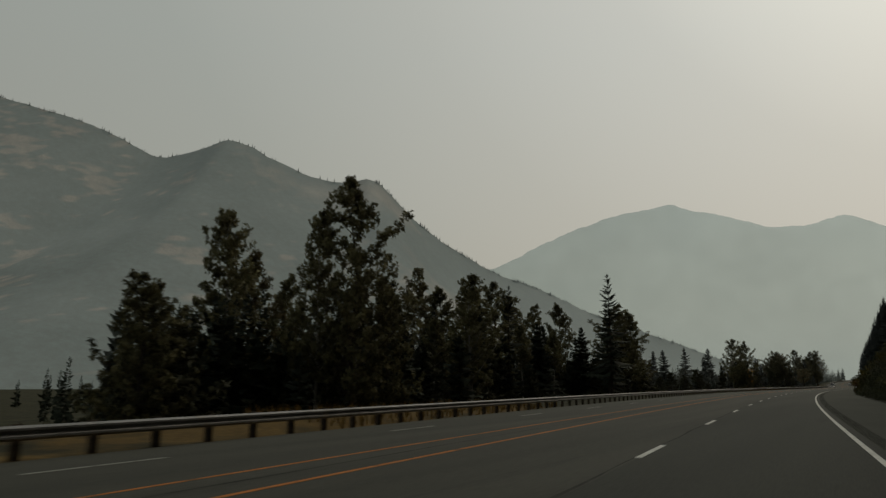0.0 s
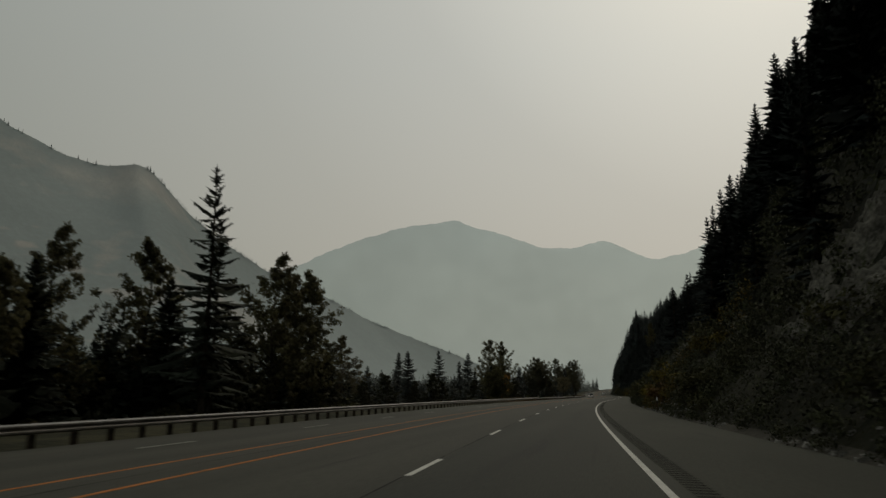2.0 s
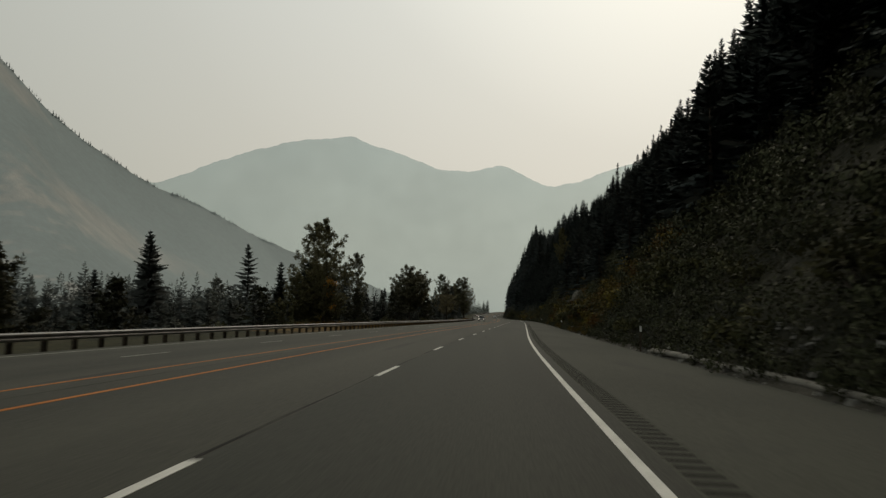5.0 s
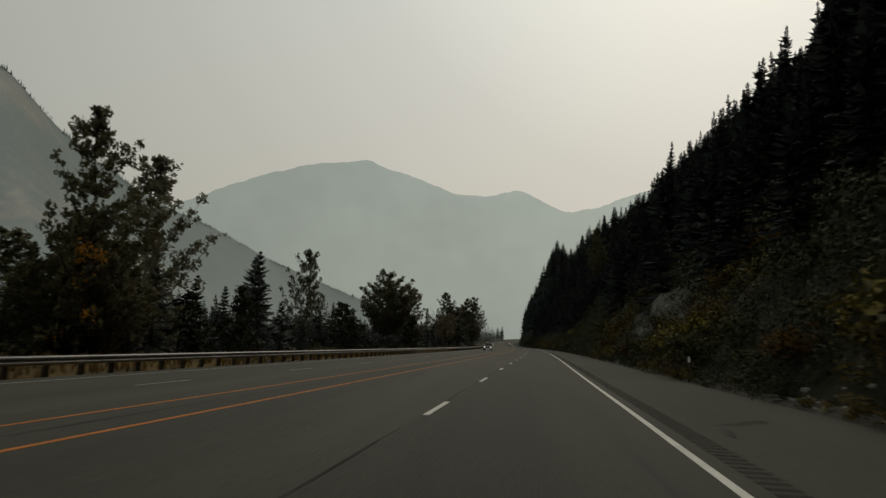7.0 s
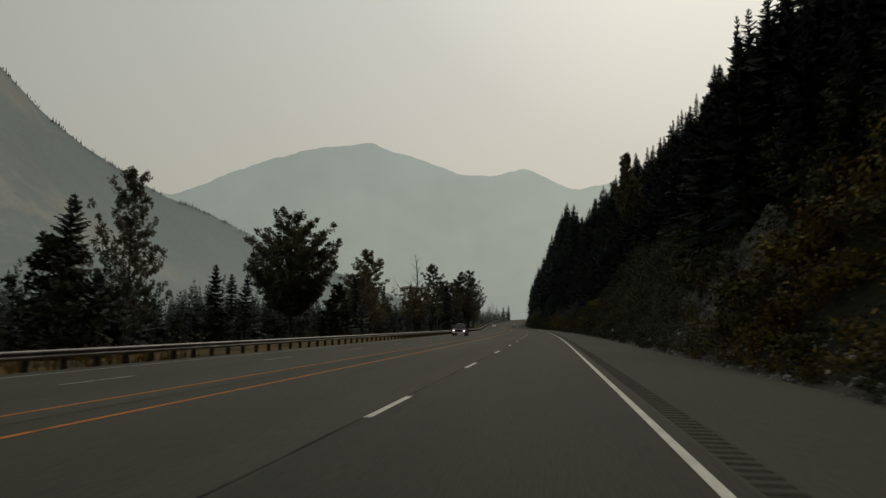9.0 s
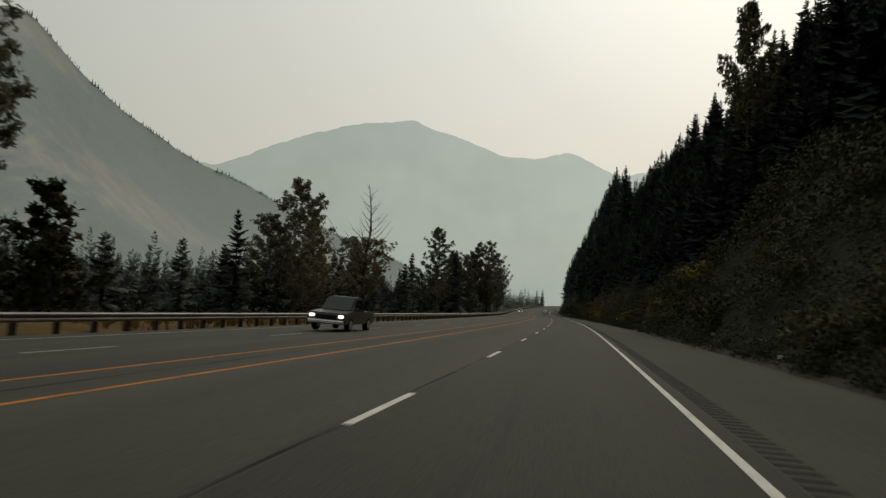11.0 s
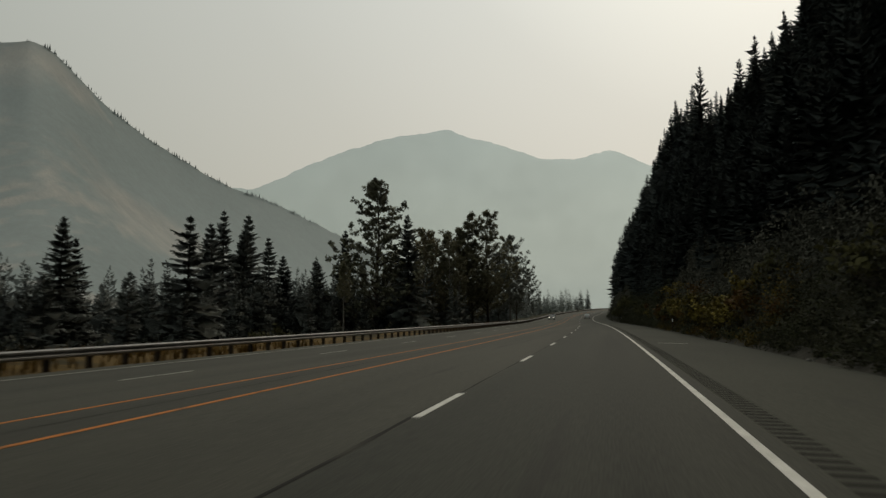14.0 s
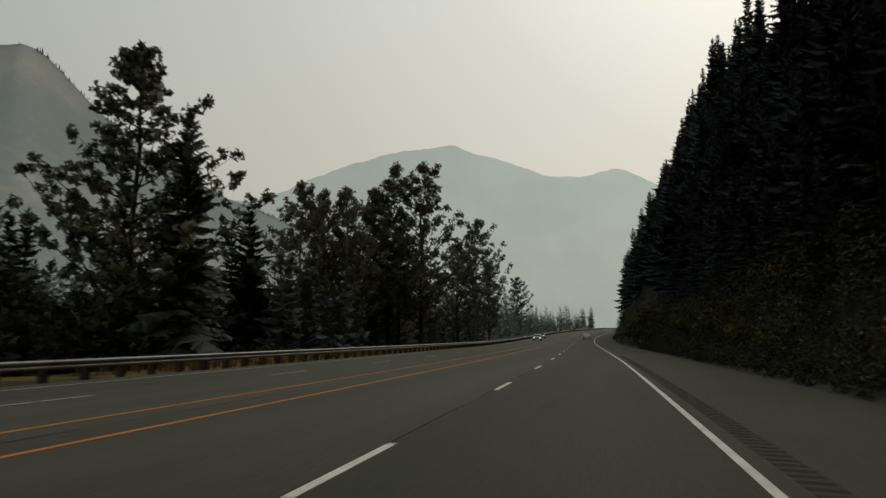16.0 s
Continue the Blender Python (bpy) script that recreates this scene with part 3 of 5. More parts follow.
def ridge_land(name, ridge, feet, nu, nv, mat, rough, label, crest, cover):
    """A hollow slope from the feet up to the ridge; cover says where rock and dry grass lie bare."""
    tops, toes = even(ridge, nu), even(feet, nu)
    verts, faces, bare = [], [], []
    for r, f in zip(tops, toes):
        r.z += crest * (noise.noise((r.x * 0.013, r.y * 0.013, 1.7)) + 0.5 * noise.noise((r.x * 0.04, r.y * 0.04, 4.7)))
        for j in range(nv + 1):
            v = j / nv
            p = f.lerp(r, v)
            p.z = f.z + (r.z - f.z) * (0.55 * v + 0.45 * v * v)
            amp = rough * max(0.0, math.sin(math.pi * v)) ** 0.7
            p.z += amp * (noise.noise((p.x * 0.0026, p.y * 0.0026, 0.2)) + 0.30 * noise.noise((p.x * 0.009, p.y * 0.009, 3.1)) - 0.5)
            verts.append(p)
            bare.append(cover(p, v))
    n = nv + 1
    for i in range(nu):
        for j in range(n - 1):
            faces.append((i * n + j, (i + 1) * n + j, (i + 1) * n + j + 1, i * n + j + 1))
    me = mesh_of(name, verts, faces, mat, smooth=True)
    me.attributes.new("bare", "FLOAT", "POINT").data.foreach_set("value", bare)
    ob = new(name, me)
    tagged(ob, label, "mountain", kind="structure")
    return ob, [[verts[i * n + j] for j in range(n)] for i in range(nu + 1)]


def small_firs(name, spots, mat, label, parent=None):
    """Many tiny pointed trees in one mesh."""
    rng = random.Random(5)
    verts, faces = [], []
    for (x, y, z, h) in spots:
        k = len(verts)
        r = h * rng.uniform(0.13, 0.2)
        for a in range(5):
            an = a * 1.2566 + rng.random()
            verts.append((x + r * math.cos(an), y + r * math.sin(an), z + h * 0.05))
        for a in range(5):
            an = a * 1.2566 + rng.random()
            verts.append((x + 0.45 * r * math.cos(an), y + 0.45 * r * math.sin(an), z + h * 0.5))
        verts.append((x, y, z + h))
        for a in range(5):
            b = (a + 1) % 5
            faces += [(k + a, k + b, k + 5 + b, k + 5 + a), (k + 5 + a, k + 5 + b, k + 10)]
    me = mesh_of(name, verts, faces, mat)
    ob = part(name, me, parent) if parent else new(name, me)
    return tagged(ob, label, "trees", kind="stuff")


LX, LY = -1348.0, 1768.0                       # the shoulder of the western mountain


def polar(d, th, z):
    return (LX + d * math.sin(radians(th)), LY + d * math.cos(radians(th)), z)


back_z = np.interp(np.arange(0, 2001, 80), [0, 120, 280, 450, 520, 700, 1000, 1400, 2000], [668, 654, 718, 819, 800, 746, 894, 1016, 1150])
front_z = np.interp(np.arange(60, 2461, 60), [0, 60, 130, 220, 340, 500, 720, 1000, 1400, 1900, 2460], [668, 646, 588, 522, 464, 402, 356, 275, 192, 88, -20])
ridge = [polar(80.0 * i, -117.7, z) for i, z in enumerate(back_z)][::-1] + [polar(60.0 * (i + 1), 26.6, z) for i, z in enumerate(front_z)]
feet = []
for i, (x, y, z) in enumerate(ridge):           # the foot lies square off the ridge, in proportion to its height
    k = min(1.0, max(0.0, (i - len(back_z) + 9) / 14))
    th, w = radians(152.3 * (1 - k) + 116.6 * k), (z + 20) * (1.75 * (1 - k) + 1.25 * k) + 6
    feet.append((x + w * math.sin(th), y + w * math.cos(th), -14))


def west_cover(p, v):
    """Forest along the crest and the foot, tan scree and cliffs between them; scattered cliffs on the near flank."""
    big = noise.noise((p.x * 0.0035, p.y * 0.0035, 9.0)) + 0.5 * noise.noise((p.x * 0.011, p.y * 0.011, 3.0))
    far_ = min(1.0, max(0.0, (p.y - 1150) / 500))
    fan = (1.0 - abs(v - 0.46 - 0.16 * big) / 0.24) * min(1.0, max(0.0, (2250 - p.y) / 500))
    cliff = 0.8 * noise.noise((p.x * 0.008, p.y * 0.008, p.z * 0.012)) + 1.1 * noise.noise((p.x * 0.03, p.y * 0.03, p.z * 0.04)) + (0.3 if v > 0.8 else 0.0) - 0.3
    top = 1.2 - abs(v - 0.93) / 0.09 if 1500 < p.y < 1900 else 0.0
    return min(1.0, max(0.0, far_ * max(fan, top * 0.7 + 0.4 * big) + (1 - far_) * 2.2 * cliff))


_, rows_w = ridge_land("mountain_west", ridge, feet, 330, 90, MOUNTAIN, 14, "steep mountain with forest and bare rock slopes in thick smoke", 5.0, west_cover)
rng = random.Random(11)
spots = []
for i, row in enumerate(rows_w):
    p = row[-1]
    for k in range(rng.choice((1, 2, 4, 6)) if wave(p.x, p.y, 0.012, 4.0) > -0.3 else 0):
        a = p.lerp(rows_w[min(i + 1, len(rows_w) - 1)][-1], rng.random())
        spots.append((a.x + rng.uniform(-8, 8), a.y + rng.uniform(-8, 8), a.z - 5, rng.uniform(6, 10) * rng.choice((1, 1, 1.7))))
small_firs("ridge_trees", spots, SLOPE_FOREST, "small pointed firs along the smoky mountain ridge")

CX, CY, FAR = -5.8, 250.8, 4200.0
far = [(-80, 820), (-60, 820), (-42, 900), (-38, 800), (-34, 660), (-31, 590), (-28.6, 572), (-27.2, 596), (-25.4, 649), (-23.3, 709), (-21.1, 758), (-18.9, 804), (-16.6, 841), (-14.4, 858), (-12.8, 868),
       (-10.9, 831), (-8.5, 794), (-5.6, 728), (-3.8, 716), (-2.2, 717), (-1.0, 735), (0.0, 745), (1.0, 728), (1.7, 703), (3.4, 656), (4.7, 641), (7.0, 671), (8.8, 709), (13, 760), (20, 700), (30, 620)]
fr = [(CX + FAR * math.sin(radians(a)), CY + FAR * math.cos(radians(a)), z * FAR / 3300) for a, z in far]
ff = [(CX + 0.86 * FAR * math.sin(radians(a)), CY + 0.86 * FAR * math.cos(radians(a)), -12) for a, z in far]
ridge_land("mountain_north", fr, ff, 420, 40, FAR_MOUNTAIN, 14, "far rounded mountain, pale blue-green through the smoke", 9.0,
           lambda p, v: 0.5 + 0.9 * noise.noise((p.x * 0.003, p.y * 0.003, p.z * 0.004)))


# ---- trees ----
def tube(verts, faces, a, b, ra, rb, n=6):
    a, b = Vector(a), Vector(b)
    d = (b - a).normalized()
    s = d.cross((0.3, 0.9, 0.2)).normalized()
    t = d.cross(s)
    k = len(verts)
    for p, r in ((a, ra), (b, rb)):
        for i in range(n):
            an = 2 * math.pi * i / n
            verts.append(p + s * (r * math.cos(an)) + t * (r * math.sin(an)))
    for i in range(n):
        j = (i + 1) % n
        faces.append((k + i, k + j, k + n + j, k + n + i))


def fir_meshes(seed, h=16.0, r=2.6, bare=0.1, boughs=190, ragged=0.25, steps=4, full=1.0, plain=False, tiers=0, upturn=False):
    """Trunk and crown of a conifer: boughs at uneven heights, each a drooping spine with side and hanging sprays."""
    rng = random.Random(seed)
    tv, tf = [], []
    bend = Vector((rng.uniform(-0.2, 0.2), rng.uniform(-0.2, 0.2), 0))
    at = lambda u: Vector((0, 0, h * u)) + bend * math.sin(u * 3.0)
    if not plain:
        for i in range(6):
            u0, u1 = i / 6, (i + 1) / 6
            tube(tv, tf, at(u0), at(u1), 0.013 * h * (1 - u0) + 0.012, 0.013 * h * (1 - u1) + 0.01, 6)
    cv, cf, cn = [], [], []
    out, shade = Vector((0, 0, 1)), Vector((0, 0, 1))

    def tri(p, q, w):
        k = len(cv)
        cv.extend((p, q, w))
        cf.append((k, k + 1, k + 2))
        cn.append(shade)
    ph = rng.uniform(0, 50)
    for b in range(boughs):
        w = ((b + rng.random()) / boughs) ** 0.85
        u = bare + (0.985 - bare) * w
        if tiers:                                  # boughs gather in whorls with gaps between them
            ring = (math.floor(u * tiers) + 0.5) / tiers
            u = ring + (u - ring) * rng.uniform(0.2, 1.0)
            w = min(0.999, max(0.0, (u - bare) / (0.985 - bare)))
        an = b * 2.39996 + rng.uniform(-0.6, 0.6)
        out = Vector((math.cos(an), math.sin(an), 0))
        side = Vector((-out.y, out.x, 0))
        shade = (out + Vector((rng.uniform(-0.3, 0.3), rng.uniform(-0.3, 0.3), rng.uniform(0.15, 0.65)))).normalized()
        env = (1 - w) ** 0.82 * min(1.0, 0.6 + w * 3.2)
        lump = 1 + 1.5 * ragged * noise.noise((out.x * 1.4 + ph, out.y * 1.4, u * 9.0)) + 0.5 * ragged * math.sin(w * 40 + ph)
        L = r * env * rng.uniform(1 - 1.5 * ragged, 1 + 0.5 * ragged) * lump + 0.16
        if upturn:
            rise_, sag = rng.uniform(-0.6, -0.05) + 1.0 * w * w, -rng.uniform(0.12, 0.36) * (1 - w)
        else:
            rise_, sag = rng.uniform(-0.25, 0.15) + 0.75 * w * w, rng.uniform(0.1, 0.4) * (1 - w)
        o = at(u)
        pts = [o + out * (L * t) + Vector((0, 0, L * (rise_ * t - sag * t * t))) for t in (i / steps for i in range(steps + 1))]
        mid = pts[0].lerp(pts[-1], 0.55)
        wd = ((0.26 if plain else 0.15) * L + 0.1) * rng.uniform(0.8, 1.25) * full
        dip = Vector((0, 0, -wd * rng.uniform(0.5, 1.3)))
        twist = side * (wd * rng.uniform(-0.4, 0.4))
        if plain:
            rise_ = Vector((0, 0, wd * 0.3))
            tri(pts[0] + side * wd + rise_, pts[0] - side * wd + rise_ * 0.5, pts[-1] + dip * 0.4)
            tri(pts[0] - rise_, pts[-1], mid + dip * 1.5 + twist)
            continue
        tri(pts[0], pts[-1], mid + side * wd + dip * 0.7)
        tri(pts[0], pts[-1], mid - side * wd + dip * 0.7)
        tri(pts[0], pts[-1], mid + dip * 1.3 + twist)
        for i in range(steps):
            p, q = pts[i], pts[i + 1]
            g = (0.27 * L * (1 - 0.55 * i / steps) + 0.14) * full
            for sg in (1, -1, 1, -1):
                e = g * rng.uniform(0.7, 1.25)
                apex = p + side * (sg * e) + (q - p) * rng.uniform(0.6, 1.3) + Vector((0, 0, -e * rng.uniform(0.0, 0.8)))
                tri(p, q, apex)
                c = p.lerp(q, rng.uniform(0.2, 0.8))
                d = (q - p).normalized()
                up = rng.uniform(-0.9, 0.1)
                tri(c - d * (0.10 * e), c + d * (0.14 * e), c + side * (sg * e * rng.uniform(0.2, 0.9)) + d * (e * rng.uniform(0.0, 0.7)) + Vector((0, 0, up * e * 0.8)))
        tri(pts[-2] + side * 0.06, pts[-2] - side * 0.06, pts[-1] + (pts[-1] - pts[-2]).normalized() * (0.16 * L + 0.08))
    top = at(1.0)
    for an in (0.0, 2.1, 4.2):
        tri(top + Vector((0.09 * math.cos(an), 0.09 * math.sin(an), -0.7)), top + Vector((0.09 * math.cos(an + 2), 0.09 * math.sin(an + 2), -0.7)), top + Vector((0, 0, 0.1)))
    return tv, tf, cv, cf, cn


def leaf_clump(cv, cf, cn, c, rad, n, size, rng, flat=0.8, three=False, out=Vector((0, 0, 0.45))):
    for _ in range(n):
        d = Vector((rng.gauss(0, 1), rng.gauss(0, 1), rng.gauss(0, flat)))
        cn.append(d.normalized() + out)
        d = d.normalized() * rad * rng.random() ** 0.45
        p = c + d
        a = Vector((rng.gauss(0, 1), rng.gauss(0, 1), rng.gauss(0, 1))).normalized()
        b = a.cross(Vector((rng.gauss(0, 1), rng.gauss(0, 1), rng.gauss(0, 1)))).normalized()
        s = size * rng.uniform(0.55, 1.1)
        k = len(cv)
        fold = a.cross(b) * (0.2 * s)
        cv += [p - a * s, p + b * ((0.95 if three else 0.55) * s) + fold, p + a * s, p - b * (0.55 * s) + fold]
        cf.append((k, k + 1, k + 2) if three else (k, k + 1, k + 2, k + 3))


def broad_meshes(seed, h=15.0, spread=3.2, first=0.22, limbs=40, size=0.235, per=14, up=0.9, blob=1.0, roundness=0.0, taper=0.75, leaf_top=1.1):
    """Trunk with limbs that sweep up; bunches of leaves sit thick along the outer limbs and their twigs, with gaps between limbs."""
    rng = random.Random(seed)
    tv, tf, cv, cf, cn = [], [], [], [], []
    sway = [Vector((rng.uniform(-0.4, 0.4), rng.uniform(-0.4, 0.4), 0)) * (i / 6) for i in range(7)]
    axis = [Vector((0, 0, h * 0.97 * i / 6)) + sway[i] for i in range(7)]
    ph = rng.uniform(0, 40)

    def at(u):
        f = min(5.999, u * 6)
        i = int(f)
        return axis[i].lerp(axis[i + 1], f - i)

    def bunch(c, k=1.0):
        if per and c.z < leaf_top * h:
            away = Vector((c.x, c.y, 0))
            away = away / max(0.6, away.length) * 0.7 + Vector((0, 0, 0.4))
            leaf_clump(cv, cf, cn, c, blob * k * rng.uniform(0.28, 0.46), max(4, round(per * k)), size, rng, 0.75, True, away)
    for i in range(6):
        tube(tv, tf, axis[i], axis[i + 1], 0.0115 * h * (1 - i / 6) + 0.02, 0.0115 * h * (1 - (i + 1) / 6) + 0.02, 7)
    for b in range(limbs):
        w = ((b + rng.random()) / limbs) ** 1.15
        u = first + (0.97 - first) * w
        if roundness:
            env = math.sqrt(max(0.05, 1 - (2 * w - 1) ** 2))
        else:
            env = (0.72 + 0.28 * min(1, w / 0.2)) * (1 - w) ** taper + 0.08
        an = b * 2.39996 + rng.uniform(-0.5, 0.5)
        lump = 1 + 0.6 * noise.noise((math.cos(an) * 1.2 + ph, math.sin(an) * 1.2, u * 6))
        L = spread * env * rng.uniform(0.65, 1.12) * lump
        flat = Vector((math.cos(an), math.sin(an), 0))
        tilt = up * rng.uniform(0.25, 0.75)
        p0 = at(u)
        if roundness:                              # limbs fan out to an egg-shaped crown
            zz = 1 - 2 * (b + 0.5) / limbs
            rr_ = math.sqrt(1 - zz * zz)
            rr_ *= 1.0 + 0.28 * min(0.0, zz)
            tip = Vector((rr_ * math.cos(an) * spread, rr_ * math.sin(an) * spread, h * (0.67 + 0.31 * zz))) * rng.uniform(0.86, 1.04)
            p0 = at(min(0.93, max(first, (tip.z - 0.75 * math.hypot(tip.x, tip.y)) / h)))
            L = math.hypot(tip.x, tip.y) + 0.2
            flat, tilt = Vector((math.cos(an), math.sin(an), 0)), (tip.z - p0.z) / L - 0.35 * up
        pts = [p0 + flat * (L * t) + Vector((0, 0, L * (tilt * t + 0.35 * up * t * t))) for t in (0.0, 0.34, 0.68, 1.0)]
        rr = 0.005 * h * (1 - 0.7 * w)
        for i in range(3):
            tube(tv, tf, pts[i], pts[i + 1], rr * (1 - 0.3 * i), rr * (0.7 - 0.28 * i), 4 if i == 0 else 3)
        n = max(2, round(L / 0.55))
        for i in range(n):
            t = 0.28 + 0.76 * (i + rng.random() * 0.6) / n
            f = min(2.999, t * 3)
            c = pts[int(f)].lerp(pts[int(f) + 1], f - int(f))
            bunch(c + Vector((rng.uniform(-0.2, 0.2), rng.uniform(-0.2, 0.2), rng.uniform(-0.1, 0.25))), 1.0 if t > 0.4 else 1.3)
        bunch(pts[3], 0.8)
        side = Vector((-flat.y, flat.x, 0))
        for sg in (1, -1):
            q = pts[1].lerp(pts[2], rng.random())
            tip = q + side * (sg * L * rng.uniform(0.22, 0.42)) + flat * (0.2 * L) + Vector((0, 0, L * rng.uniform(0.0, 0.3) * up))
            if b % 3 == 0 or leaf_top < 1:
                tube(tv, tf, q, tip, rr * 0.35, rr * 0.12, 3)
            bunch(q.lerp(tip, 0.55), 0.9)
            bunch(tip, 0.9)
    if leaf_top > 1:
        for u in (0.9, 0.95, 0.99):
            bunch(at(u), 0.9)
    return tv, tf, cv, cf, cn


TOPS = {}


def tree_proto(name, meshes, bark, leaves, label, category, group):
    tv, tf, cv, cf, cn = meshes
    t = thing(name, label, category, group=group)
    tops = sorted(cv + tv, key=lambda v: -v.z)[:12]
    TOPS[t] = sum(tops, Vector()) / len(tops)
    part("trunk", mesh_of("trunk", tv, tf, bark, smooth=True), t)
    if cf:
        part("crown", soft_mesh("crown", cv, cf, cn, leaves), t)
    return t


def plant(proto, made, x, y, z, s, sx=None, turn=0.0, lean=0.0, label=""):
    """The first call places the model itself, later ones copies of it."""
    sx = sx or s
    m = pose(x, y, z, lean, 0, turn) @ Matrix.Diagonal((sx, sx, s, 1))
    if proto in made:
        k = proto.scale
        ob = copy_thing(proto, m @ Matrix.Diagonal((1 / k.x, 1 / k.y, 1 / k.z, 1)))
    else:
        made.add(proto)
        proto.matrix_basis = m
        ob = proto
    if label:
        ob["label"] = label
    return ob


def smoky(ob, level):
    """Trees further down the valley get crowns with haze put into the colour (1), or a thicker, paler haze (2)."""
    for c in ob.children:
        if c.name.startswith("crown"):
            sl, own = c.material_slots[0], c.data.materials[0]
            if level == 0 or (own == SHADY_BUSH_LEAF and level == 1):
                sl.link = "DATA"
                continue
            leafy = own in (LEAF, LEAF_DRY, SHADY_BUSH_LEAF)
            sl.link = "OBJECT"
            sl.material = (LEAF_PALE if leafy else NEEDLES_PALE) if level == 2 else DRY_HAZY if own == LEAF_DRY else LEAF_HAZY if leafy else NEEDLES_HAZY


LG, RG, HG = "trees beyond the guardrail", "bushes along the hillside", "firs on the hillside"
FIR_L = "dark green fir with drooping boughs beyond the guardrail"
COT_L = "tall cottonwood with sparse dark green leaves beyond the guardrail"
firs = [tree_proto("fir_tree", fir_meshes(21 + i, 16, rr, bare, 235, rag, 5, 0.95, tiers=23, upturn=i % 2 == 1), BARK, NEEDLES, FIR_L, "tree", LG)
        for i, (rr, bare, rag) in enumerate(((3.1, 0.04, 0.25), (2.7, 0.06, 0.35), (3.5, 0.03, 0.3), (2.4, 0.10, 0.4)))]
spruce = tree_proto("spruce_tree", fir_meshes(40, 16, 3.0, 0.12, 150, 0.45, 6, 0.62, tiers=21, upturn=True), BARK, NEEDLES, "tall thin spruce with open drooping boughs and a bare stem", "tree", LG)
cots = [tree_proto("cottonwood_tree", broad_meshes(60 + i, 15, sp, fi, li, up=up, per=pr), PALE_BARK if i % 2 else BARK, lf, lab, "tree", LG)
        for i, (sp, fi, li, up, pr, lf, lab) in enumerate((
            (4.4, 0.10, 42, 0.95, 16, LEAF, COT_L), (3.8, 0.13, 42, 1.15, 16, LEAF, COT_L), (5.0, 0.08, 44, 0.85, 16, LEAF, COT_L),
            (4.2, 0.14, 42, 0.95, 16, LEAF_DRY, "pale-stemmed cottonwood with browning leaves beyond the guardrail"), (3.4, 0.10, 42, 1.2, 16, LEAF, COT_L)))]
round_tree = tree_proto("maple_tree", broad_meshes(83, 15, 4.4, 0.30, 100, per=20, up=0.5, roundness=1.0), BARK, LEAF, "round-crowned leafy tree on a bare stem beyond the guardrail", "tree", LG)
pine = tree_proto("pine_tree", broad_meshes(91, 15, 5.2, 0.05, 62, size=0.2, per=17, up=0.9, blob=0.66, taper=0.9), BARK, PINE, "big dark pine with upswept tufted boughs beyond the guardrail", "tree", LG)
bare_tree = tree_proto("bare_tree", broad_meshes(95, 15, 3.0, 0.14, 46, per=13, up=1.5, leaf_top=0.58), BARK, LEAF_DRY, "half-bare grey tree with browning leaves on its lower limbs", "tree", LG)
snag_fir = tree_proto("crooked_fir_tree", fir_meshes(44, 16, 2.9, 0.08, 190, 0.5, 5, 1.1, tiers=18), BARK, NEEDLES, "crooked ragged fir with a bent top beyond the guardrail", "tree", LG)

slim_tree = tree_proto("aspen_tree", broad_meshes(97, 15, 2.2, 0.52, 24, per=15, up=1.1, size=0.25), PALE_BARK, LEAF, "slim pale-stemmed aspen with a small crown beyond the guardrail", "tree", LG)



def clearing(o, y):
    """Open ground beside the first bend of the road."""
    return y < 22 + 0.7 * max(0.0, -34 - o)


KINDS = {"A": [slim_tree], "C": firs, "D": cots, "S": [spruce], "R": [round_tree], "P": [pine], "B": [bare_tree], "K": [snag_fir]}
made = set()
rng = random.Random(3)


def stand(*trees):
    """One stretch of the wood: kind and model, x, y, height of the tip over the road's plane, breadth."""
    for kind, x, y, tip, breadth in trees:
        z = ground_z(x - edge(y), y) - 0.1
        p = KINDS[kind[0]][int(kind[1:] or 0)]
        top, turn = TOPS[p], rng.uniform(0, 360)
        s = (tip - z) / top.z
        shift = pose(0, 0, 0, 0, 0, turn) @ Vector((top.x, top.y, 0)) * (s * breadth)
        ob = plant(p, made, x - shift.x, y - shift.y, z, s, s * breadth * (1.3 if kind[0] == "D" and 580 < y < 700 else 0.85 if kind[0] == "D" and y < 60 else 1.05 if kind[0] == "D" else 1.2), turn)
        if kind != "P":
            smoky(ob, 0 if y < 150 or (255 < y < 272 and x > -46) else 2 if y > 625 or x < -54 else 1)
        if (x, y) == (-34.8, 261.1):
            cv, cf, cn = [], [], []
            for c, n, rad in (((-33.4, 258.2, 6.2), 70, 0.7), ((-32.6, 258.4, 5.7), 40, 0.6), ((-33.9, 258.6, 5.6), 30, 0.5), ((-32.7, 258.2, 2.3), 26, 0.6), ((-34.6, 258.0, 0.9), 16, 0.6), ((-33.0, 258.0, 4.2), 14, 0.7)):
                leaf_clump(cv, cf, cn, Vector(c), rad, n, 0.15, rng)
            part("autumn_leaves", mesh_of("autumn_leaves", cv, cf, LEAF_ORANGE), ob, "patch of orange leaves", ob.matrix_basis.inverted())


